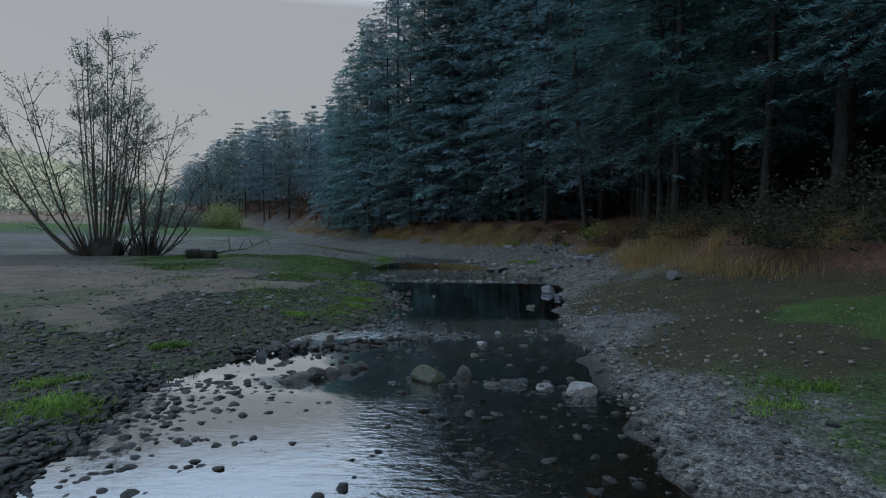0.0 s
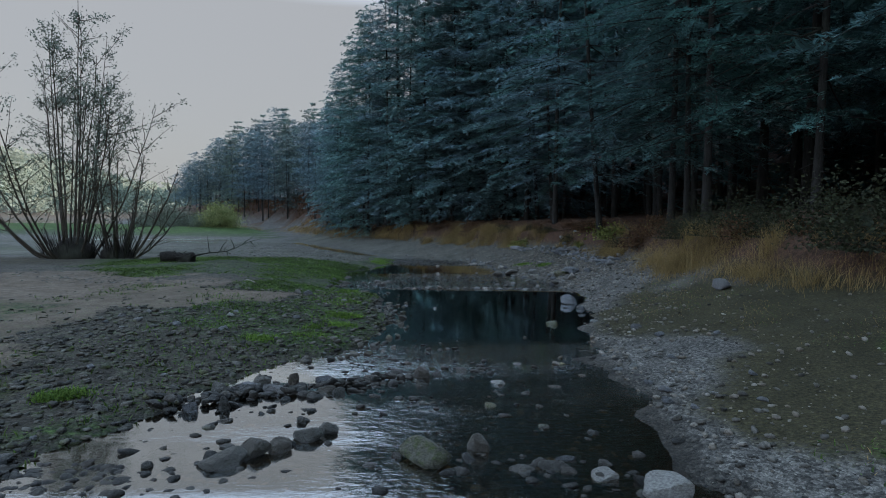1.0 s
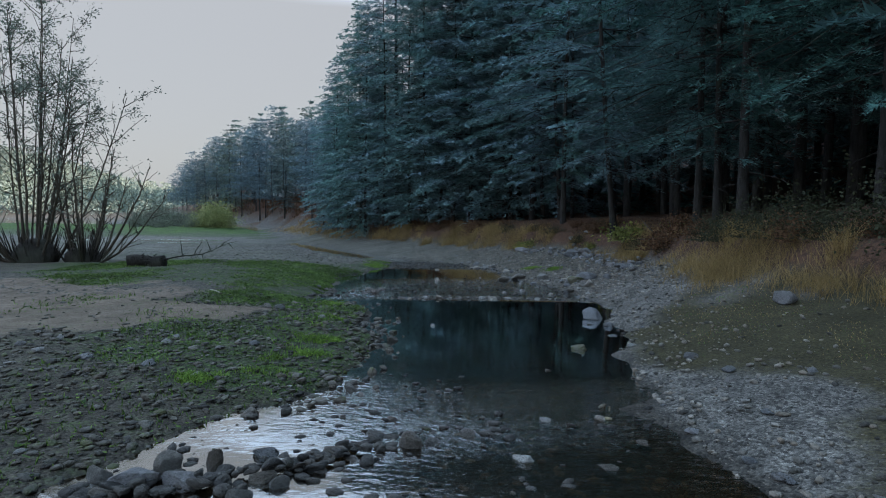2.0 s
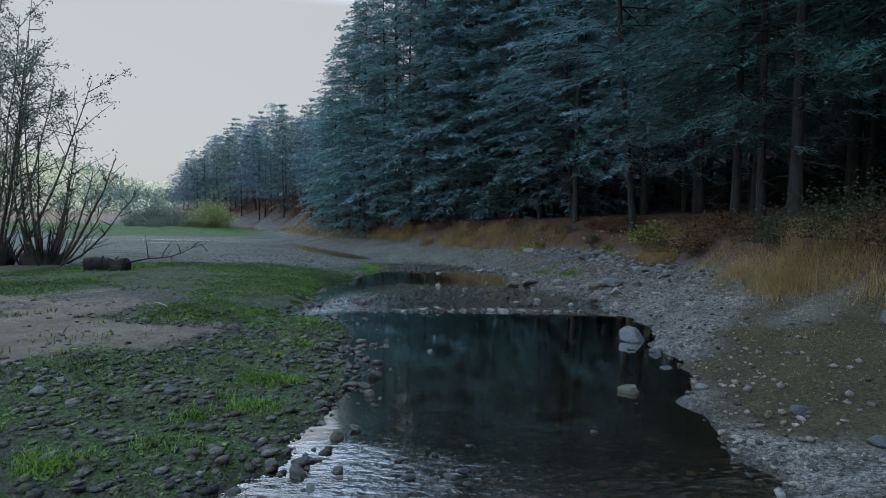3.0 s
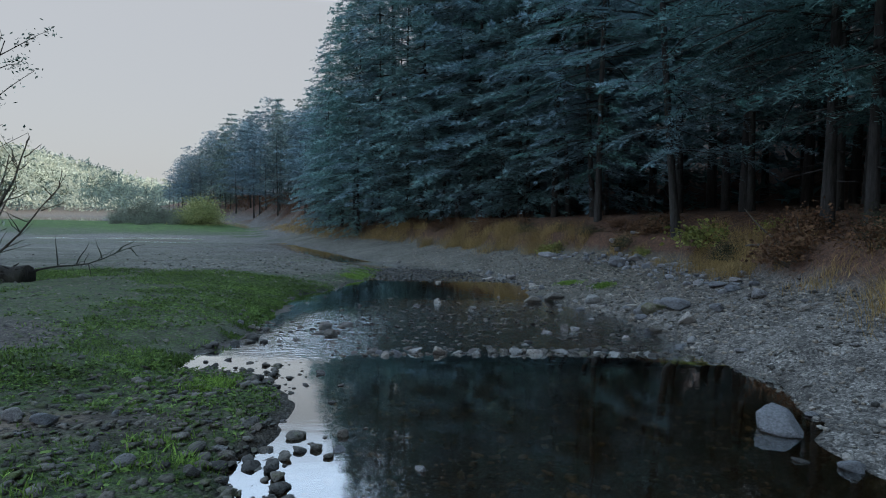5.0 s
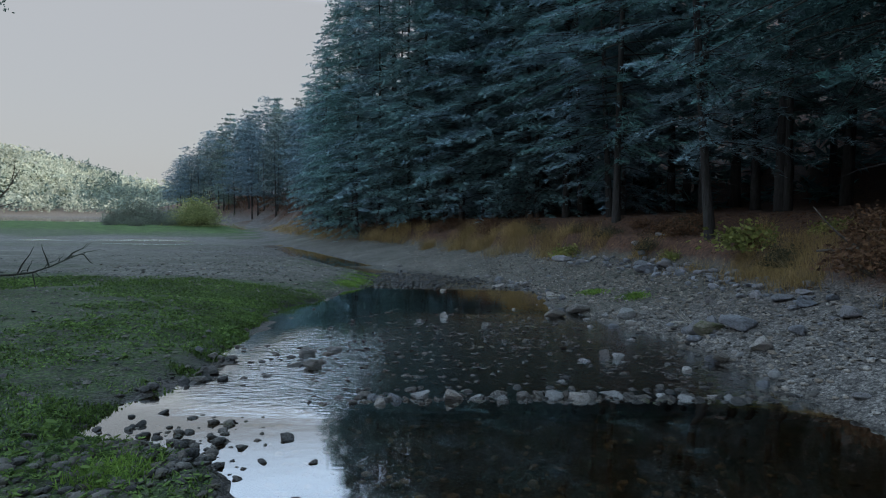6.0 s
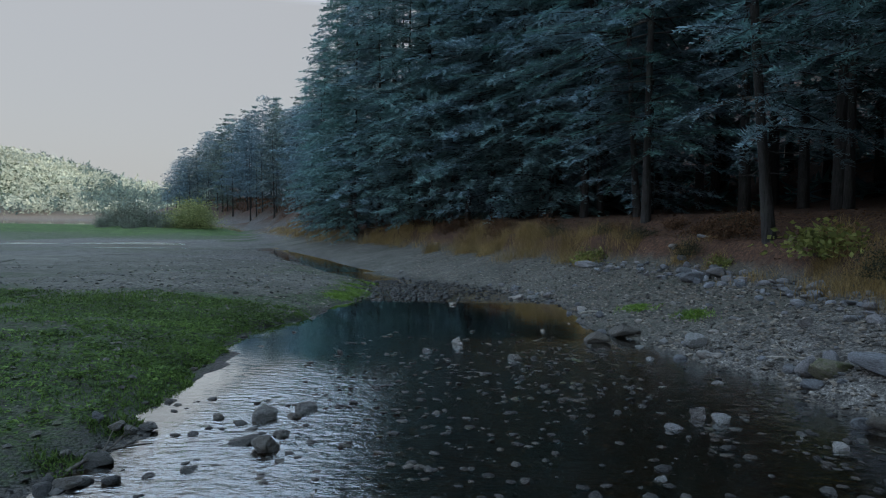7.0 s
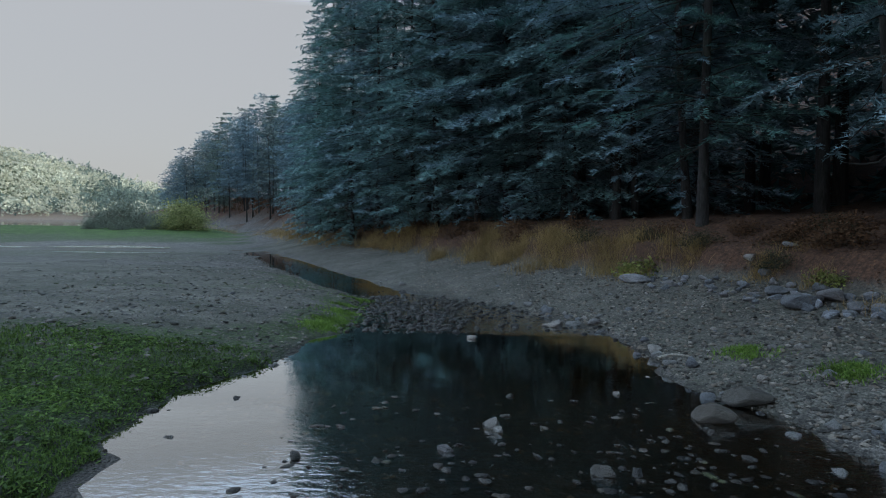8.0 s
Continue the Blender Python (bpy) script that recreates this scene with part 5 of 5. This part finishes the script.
p, r = scatter(90000, -50, 2, 56, 128, lambda x, y: smooth(-1.6, -0.4, x - BANK(y)) * (1 - smooth(4.0, 7.5, x - BANK(y))) * (0.6 + 0.5 * lumps(x * 0.6, y * 0.6)), 52)
p = p[:12000]
low = smooth(0.6, 2.2, p[:, 0] - BANK(p[:, 1]))
for name, pick, material, label in (("dry_grass", low < 0.5, DRY_GRASS, "fringe of dry grass below the far trees"), ("heath", low >= 0.5, BUSH_RUST, "brown heath covering the far bank")):
    q = p[pick]
    tagged(new(name, tri_mesh(name, blades(q, r.uniform(0.25, 0.75, len(q)), r.uniform(0.03, 0.1, len(q)), r, 0.8), material)), label, name.replace("_", " "), kind="stuff")

p, r = scatter(60000, -6, 9, 11, 40, lambda x, y: smooth(-0.2, 0.4, x - BANK(y)) * (1 - smooth(2.2, 3.4, x - BANK(y))), 43)
p = p[:20000]
n = len(p)
base = np.stack([p[:, 0], p[:, 1], land(p[:, 0], p[:, 1]) + r.uniform(0.0, 0.025, n)], 1)
d, e = r.normal(size=(n, 3)) * (1, 1, 0.4), r.normal(size=(n, 3)) * (1, 1, 0.4)
d, e = d * 0.018 * r.uniform(0.6, 1.6, (n, 1)), e * 0.012 * r.uniform(0.6, 1.6, (n, 1))
tagged(new("leaf_litter", tri_mesh("leaf_litter", np.stack([base - d, base - e, base + d, base + e], 1), BUSH_RUST, quads=True)), "brown fallen leaves on the forest bank", "litter", kind="stuff")


def bush_mesh(seed, rx, ry, rz, leaves, leaf, material, flat=0.5):
    """Leaves in uneven clumps over a rounded, gappy crown, on thin stems."""
    r = np.random.default_rng(seed)
    wood = Tris()
    clumps = []
    for _ in range(max(9, int(16 * rx))):
        d = r.normal(size=3)
        d /= np.linalg.norm(d)
        d[2] = abs(d[2]) * 1.0 + 0.05
        c = d * np.array([rx, ry, rz]) * r.uniform(0.45, 0.92)
        clumps.append((c, r.uniform(0.18, 0.36) * min(rx, rz * 1.3)))
        u = np.linspace(0, 1, 5)
        line = np.outer(u, c) + np.outer(np.sin(u * 3.1), r.normal(0, 0.06, 3) * rx)
        line[:, 2] -= 0.05
        tube(wood, line, 0.016 * (1 - 0.8 * u) * (0.6 + rz * 0.5), 5, False)
    c = np.array([q[0] for q in clumps])
    s = np.array([q[1] for q in clumps])
    k = r.integers(0, len(c), leaves)
    p = c[k] + r.normal(size=(leaves, 3)) * s[k][:, None] * (1, 1, 0.75)
    p[:, 2] = np.maximum(p[:, 2], 0.02)
    d = r.normal(size=(leaves, 3))
    d[:, 2] *= flat
    d /= np.linalg.norm(d, axis=1)[:, None]
    e = np.cross(d, r.normal(size=(leaves, 3)))
    e /= np.linalg.norm(e, axis=1)[:, None]
    L = leaf * r.uniform(0.6, 1.4, leaves)[:, None]
    quad = np.stack([p, p + d * L * 0.5 + e * L * 0.3, p + d * L, p + d * L * 0.5 - e * L * 0.3], 1)
    return wood.mesh("stem", WILLOW_BARK, True), tri_mesh("foliage", quad, material, quads=True)


def bush(name, meshes, label, group, m):
    root = new(name)
    tagged(root, label, "bush", group)
    for key, me in zip(("stem", "foliage"), meshes):
        part(key, me, root)
    root.matrix_basis = m
    return root


bramble = bush("bramble_bush", bush_mesh(61, 1.0, 0.9, 0.75, 2600, 0.06, BUSH_DARK), "dark tangled bramble bush on the forest edge", "brambles", spot(6.6, 13.2, 20))
for x, y, s in ((6.0, 11.6, 1.0), (7.3, 11.4, 1.2), (7.0, 9.8, 1.1), (8.2, 9.0, 1.3), (5.9, 13.9, 0.7), (8.0, 12.6, 1.3), (5.5, 14.9, 0.65), (5.2, 15.9, 0.55), (6.2, 15.2, 0.8), (8.6, 7.4, 1.3), (7.4, 8.0, 0.9), (5.6, 15.6, 0.6), (5.9, 26.2, 0.45), (4.9, 26.0, 0.4), (3.7, 29.0, 0.45), (2.7, 30.6, 0.5), (4.3, 27.6, 0.4), (6.0, 17.9, 0.5), (5.4, 21.0, 0.45)):
    copy_thing(bramble, Matrix()).matrix_basis = spot(x, y, x * 57 % 360, s)
bracken = bush("bracken_bush", bush_mesh(65, 0.6, 0.5, 0.4, 700, 0.06, BUSH_RUST), "rusty brown bracken on the bank", "bracken", spot(5.6, 25.4, 0))
r = np.random.default_rng(66)
for i in range(34):
    y = r.uniform(13, 42)
    copy_thing(bracken, Matrix()).matrix_basis = spot(float(BANK(y)) + r.uniform(0.35, 1.9), y, r.uniform(0, 360), r.uniform(0.5, 1.1))
yellow = bush("leafy_bush", bush_mesh(62, 0.5, 0.5, 0.5, 700, 0.085, BUSH_YELLOW), "small yellow-green broadleaf bush at the foot of a tree", "small green bushes", spot(5.6, 22.6, 0, 1.2))
for x, y, s in ((3.2, 28.0, 0.85), (5.0, 24.9, 0.5), (6.5, 21.7, 0.7)):
    copy_thing(yellow, Matrix()).matrix_basis = spot(x, y, x * 91 % 360, s)
bush("willow_bush", bush_mesh(63, 2.0, 1.8, 2.1, 9000, 0.13, BUSH_PALE), "round yellow-green willow bush on the green flat", "bushes on the flat", spot(-27.5, 74.4, 0, 1.3))
grey = bush("willow_bush", bush_mesh(64, 2.2, 1.8, 2.0, 7500, 0.14, BUSH_GREY), "grey-green willow bush on the green flat", "bushes on the flat", spot(-35.0, 77.5, 0, 1.25))
for x, y, s in ((-32.0, 77, 0.8), (-40.5, 82, 0.8), (-30.2, 74.0, 0.5), (-33.2, 73.0, 0.45), (-36.5, 74.0, 0.4)):
    copy_thing(grey, Matrix()).matrix_basis = spot(x, y, x * 77 % 360, s)


# ---- the willow on the flat, the driftwood ----
def willow(name, seed, stems, tall, spread, label, m, leafy=1.0, lean=(1.0, 1.0), fan=1.0):
    """A many-stemmed shrub: arching stems, side twigs and sparse leaves near the tips."""
    r = np.random.default_rng(seed)
    root = new(name)
    tagged(root, label, "shrub", "willows on the flat")
    leaves = []
    crownbase = Tris()
    for i in range(stems):
        t = Tris()
        a = r.uniform(0, 6.28)
        out = r.uniform(0.12, 1.0) ** fan
        H = tall * (1.12 - 0.55 * out) * r.uniform(0.72, 1.08)
        S = spread * out * r.uniform(0.8, 1.1) * float(np.interp(math.cos(a), (-1, 1), lean))
        u = np.linspace(0, 1, 9)
        base = np.array([math.cos(a), math.sin(a), 0]) * r.uniform(0.05, 0.42) * (1, 0.7, 1) * spread / 3.9
        d = np.array([math.cos(a), math.sin(a), 0])
        line = base + np.outer(S * (u ** 0.8), d)
        line[:, 2] += H * u ** (1.0 + 0.35 * out) - 0.1
        line += np.cumsum(r.normal(0, 0.02, (9, 3)), 0)
        tube(t, line, 0.05 * r.uniform(0.6, 1.1) * (1 - 0.9 * u ** 0.7) + 0.004, 6)
        for _ in range(int(9 + H * 2.2)):
            w = r.uniform(0.25, 0.97)
            p = np.array([np.interp(w, u, line[:, k]) for k in range(3)])
            g = d * r.uniform(-0.4, 0.9) + np.array([r.normal(0, 0.5), r.normal(0, 0.5), r.uniform(0.3, 1.1)])
            g /= np.linalg.norm(g)
            L = r.uniform(0.35, 1.25) * (1.15 - 0.5 * w) * tall / 6
            v = np.linspace(0, 1, 5)
            tw = p + np.outer(v * L, g) + np.cumsum(r.normal(0, 0.02, (5, 3)), 0)
            tube(t, tw, 0.011 * (1 - 0.8 * v) + 0.002, 4, False)
            tufts = int(r.integers(0, 80) * leafy * (0.15 + 1.6 * max(0, p[2] / tall - 0.25)))
            for _ in range(tufts):
                leaves.append(tw[int(r.integers(2, 5))] + r.normal(0, 0.08, 3))
        part("stem", t.mesh("stem", WILLOW_BARK, True), root)
    v, f = stone_shape(r, ICO3, 4, 0.3)
    crownbase.add(v * (0.72, 0.55, 0.55) * (spread / 3.9) + (0, 0, 0.2), f)
    for _ in range(70):
        a, k = r.uniform(0, 6.28), r.uniform(0.15, 0.75) * spread / 3.9
        u = np.linspace(0, 1, 4)
        line = np.array([math.cos(a) * k, math.sin(a) * k * 0.7, 0.05]) + np.outer(u, (math.cos(a) * 0.3, math.sin(a) * 0.3, r.uniform(0.4, 1.0)))
        tube(crownbase, line, 0.02 * (1 - 0.7 * u), 4, False)
    part("root_crown", crownbase.mesh("root_crown", SODDEN_WOOD, True), root, "dark matted root crown")
    p = np.array(leaves)
    n = len(p)
    d = r.normal(size=(n, 3)) * (1, 1, 0.8)
    d /= np.linalg.norm(d, axis=1)[:, None]
    e = np.cross(d, r.normal(size=(n, 3)))
    e /= np.linalg.norm(e, axis=1)[:, None]
    L = r.uniform(0.05, 0.12, n)[:, None]
    quad = np.stack([p, p + d * L * 0.5 + e * L * 0.2, p + d * L, p + d * L * 0.5 - e * L * 0.2], 1)
    part("foliage", tri_mesh("foliage", quad, WILLOW_LEAF, quads=True), root, "sparse grey-green leaves near the tips")
    root.matrix_basis = m
    return root


willow("willow_shrub", 71, 20, 8.2, 3.7, "large many-stemmed willow shrub with sparse leaves", spot(-11.4, 21.2, 0), 1.7, (1.2, 0.55), 0.85)
willow("willow_shrub", 72, 13, 4.0, 2.6, "smaller nearly bare willow shrub with leaning stems", spot(-10.0, 21.3, 0), 0.25, (0.4, 0.95), 0.75)


def driftwood():
    r = np.random.default_rng(75)
    root = new("driftwood_stump")
    tagged(root, "dark washed-up stump with a bare branch on the flat", "driftwood")
    u = np.linspace(0, 1, 9)
    t = Tris()
    log = np.stack([-0.52 + 1.0 * u, 0.05 * np.sin(u * 4), 0.17 + 0.03 * np.sin(u * 5)], 1)
    tube(t, log, 0.19 + 0.035 * np.sin(u * 7 + 1) + r.uniform(-0.02, 0.02, 9), 11)
    tube(t, log[::-1][:2] + (0, 0, 0.03), (0.15, 0.12), 9)
    for _ in range(26):
        a, w = r.uniform(0, 3.14), r.uniform(0, 1)
        p = np.array([-0.52 + w, 0.17 * math.cos(a), 0.17 + 0.19 * math.sin(a)])
        k = np.linspace(0, 1, 4)
        tube(t, p + np.outer(k * r.uniform(0.08, 0.22), (r.uniform(-1, 1), 0.5 * math.cos(a), 0.4 * math.sin(a))), 0.022 * (1 - 0.7 * k), 5)
    part("stump", t.mesh("stump", SODDEN_WOOD, True), root)
    for _ in range(9):
        t = Tris()
        a = r.uniform(0, 6.28)
        u = np.linspace(0, 1, 5)
        line = np.outer(u * r.uniform(0.4, 0.6), (math.cos(a), math.sin(a) * 0.6, r.uniform(-0.2, 0.25))) + (0, 0, 0.15) + np.cumsum(r.normal(0, 0.02, (5, 3)), 0)
        tube(t, line, 0.035 * (1 - 0.8 * u), 5)
        part("root", t.mesh("root", SODDEN_WOOD, True), root)
    u = np.linspace(0, 1, 9)
    t = Tris()
    line = np.stack([0.45 + 2.1 * u, 0.3 * u, 0.22 + 0.55 * u ** 1.3 + 0.05 * np.sin(u * 9)], 1)
    tube(t, line, 0.026 * (1 - 0.85 * u), 6)
    for w, dx, dz in ((0.25, -0.1, 0.8), (0.4, 0.25, 0.6), (0.5, 0.1, -0.35), (0.62, -0.15, 0.5), (0.75, 0.3, 0.35), (0.85, 0.2, -0.2)):
        p = np.array([np.interp(w, u, line[:, k]) for k in range(3)])
        v2 = np.linspace(0, 1, 5)
        tube(t, p + np.stack([dx * v2, r.uniform(-0.2, 0.2) * v2, dz * v2 * 0.8 + 0.03 * np.sin(v2 * 6)], 1), 0.016 * (1 - 0.8 * v2), 4)
    for _ in range(16):
        w = r.uniform(0.2, 1.0)
        p = np.array([np.interp(w, u, line[:, k]) for k in range(3)])
        v2 = np.linspace(0, 1, 5)
        L = r.uniform(0.2, 0.55)
        tube(t, p + np.stack([L * r.uniform(-0.3, 0.9) * v2, L * r.uniform(-0.4, 0.4) * v2, L * r.uniform(-0.4, 0.9) * v2 + 0.03 * np.sin(v2 * 6)], 1), 0.008 * (1 - 0.7 * v2), 4)
    part("branch", t.mesh("branch", SODDEN_WOOD, True), root)
    root.matrix_basis = spot(-7.35, 19.6, 10, 0.85, -0.03)


driftwood()


def fallen_stick(x, y, turn, length, rad, forks, label, mat, seed):
    r = np.random.default_rng(seed)
    t = Tris()
    u = np.linspace(0, 1, 8)
    line = np.stack([(u - 0.5) * length, 0.06 * length * np.sin(u * 4), 0.02 + 0.03 * np.sin(u * 3)], 1)
    tube(t, line, rad * (1 - 0.6 * u), 6)
    for _ in range(forks):
        w = r.uniform(0.25, 0.8)
        p = np.array([np.interp(w, u, line[:, k]) for k in range(3)])
        v = np.linspace(0, 1, 5)
        L = r.uniform(0.3, 0.6) * length
        tube(t, p + np.stack([L * 0.7 * v, r.choice((-1, 1)) * L * 0.4 * v, L * 0.7 * v ** 1.5], 1), rad * 0.6 * (1 - 0.8 * v), 5)
    ob = tagged(new("fallen_branch", t.mesh("fallen_branch", mat, True)), label, "branch")
    ob.matrix_basis = pose(x, y, float(on_water(np.array(x), np.array(y))) + 0.015, 0, 0, turn)


fallen_stick(3.15, 19.2, 160, 0.55, 0.02, 2, "forked bleached branch lying on the gravel", PALE_WOOD, 81)
fallen_stick(2.05, 22.9, 8, 0.42, 0.02, 0, "short bleached stick at the water line", PALE_WOOD, 82)
fallen_stick(-2.2, 16.9, 60, 0.5, 0.012, 3, "thin dead branch trailing in the water", DEAD_WOOD, 83)
fallen_stick(-3.6, 14.4, 150, 0.3, 0.01, 0, "short pale stick on the sand", PALE_WOOD, 84)
fallen_stick(5.4, 19.4, 200, 1.4, 0.04, 2, "dead branch fallen across the bank", DEAD_WOOD, 85)


# ---- the far shore ----
def hill_trees():
    r = np.random.default_rng(91)
    n, k = 6000, 21
    ys = 336 + 140 * r.random(n) ** 0.8
    xs = -0.2 * ys - r.random(n) * 0.95 * ys - 10
    z = land(xs, ys)
    for name, material, share, label in (("hillside_trees", HAZED_HILL_LEAVES, 0.55, "sunlit woods covering the far hillside"), ("hillside_conifers", NEEDLES_WARM, 1.0, "darker conifers among the hillside woods")):
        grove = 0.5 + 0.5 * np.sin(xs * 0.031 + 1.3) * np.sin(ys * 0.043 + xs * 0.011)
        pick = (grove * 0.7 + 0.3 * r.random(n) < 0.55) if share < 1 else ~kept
        kept = pick
        x, y, h = xs[pick][:, None], ys[pick][:, None], z[pick][:, None]
        m = len(x)
        tall = r.uniform(4, 8, (m, 1)) * (1 + 0.5 * r.random((m, 1)) ** 3)
        u = r.random((m, k)) ** 0.7
        rad = tall * (0.36 * np.sqrt(np.maximum(0.02, 1 - (2 * u - 1) ** 2)) if share < 1 else 0.24 * (1 - u) + 0.02)
        a = r.uniform(0, 6.28, (m, k))
        p = np.stack([x + rad * np.cos(a), y + rad * np.sin(a), h + tall * (0.05 + 0.95 * u)], 2)
        d = r.normal(size=(m, k, 2, 3)) * (tall * 0.1)[..., None, None]
        tri = np.stack([p, p + d[:, :, 0], p + d[:, :, 1]], 2).reshape(-1, 3)
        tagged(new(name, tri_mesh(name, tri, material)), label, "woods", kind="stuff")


hill_trees()


def puddle(x, y, rx, ry, seed):
    r = np.random.default_rng(seed)
    a = np.linspace(0, 2 * np.pi, 40, endpoint=False)
    k = 1 + 0.25 * np.sin(3 * a + r.uniform(0, 6)) + 0.12 * np.sin(7 * a)
    t = Tris()
    z = float(np.max(land(x + rx * np.cos(a), y + ry * np.sin(a)))) + 0.012
    t.add(np.stack([x + rx * k * np.cos(a), y + ry * k * np.sin(a), z + 0 * a], 1), [tuple(range(40))])
    me = t.mesh("puddle", WATER)
    me.attributes.new("riffle", "FLOAT", "POINT").data.foreach_set("value", np.full(40, 1.6, np.float32))
    tagged(new("puddle", me), "long bright puddle on the mud flat", "puddle", kind="structure")


puddle(-21.5, 52.4, 3.4, 1.2, 1)
puddle(-28.2, 51.6, 1.8, 0.8, 2)
puddle(-17.0, 44.0, 2.4, 0.25, 3)


def parked_van():
    root = new("parked_van")
    tagged(root, "white van parked among the far trees", "vehicle")

    def shell(name, loops, mat, parent, label=""):
        bm = bmesh.new()
        rings = [[bm.verts.new(p) for p in ring] for ring in loops]
        for a, b in zip(rings, rings[1:]):
            for i in range(len(a)):
                bm.faces.new((a[i], a[(i + 1) % len(a)], b[(i + 1) % len(b)], b[i]))
        bm.faces.new(rings[0][::-1]), bm.faces.new(rings[-1])
        bmesh.ops.recalc_face_normals(bm, faces=bm.faces)
        me = bpy.data.meshes.new(name)
        bm.to_mesh(me)
        bm.free()
        me.materials.append(mat)
        return part(name, me, parent, label)

    paint, dark = Nodes("van_paint", 0.4, 0.5), Nodes("van_rubber", 0.8, 0.3)
    paint.color(paint.mix(paint.noise(2.0), (0.6, 0.61, 0.62), (0.68, 0.68, 0.68)))
    dark.color(dark.mix(dark.noise(9.0), (0.02, 0.02, 0.022), (0.04, 0.04, 0.042)))
    body = [[(-2.2, s, 0.35), (2.2, s, 0.35), (2.25, s, 1.0), (1.5, s, 1.15), (1.0, s, 1.8), (-2.15, s, 1.85)] for s in (-0.85, 0.85)]
    shell("body", body, paint.mat, root)
    shell("window", [[(0.2, s, 1.2), (1.3, s, 1.2), (0.95, s, 1.65), (0.2, s, 1.68)] for s in (-0.87, 0.87)], dark.mat, root)
    for x in (-1.4, 1.4):
        for s in (-0.86, 0.86):
            t = Tris()
            tube(t, [(x, s - 0.1, 0.33), (x, s + 0.1, 0.33)], (0.33, 0.33), 16)
            part("wheel", t.mesh("wheel", dark.mat, True), root)
    root.matrix_basis = spot(-31.0, 116.0, 200, 1.0, 0.0)


parked_van()
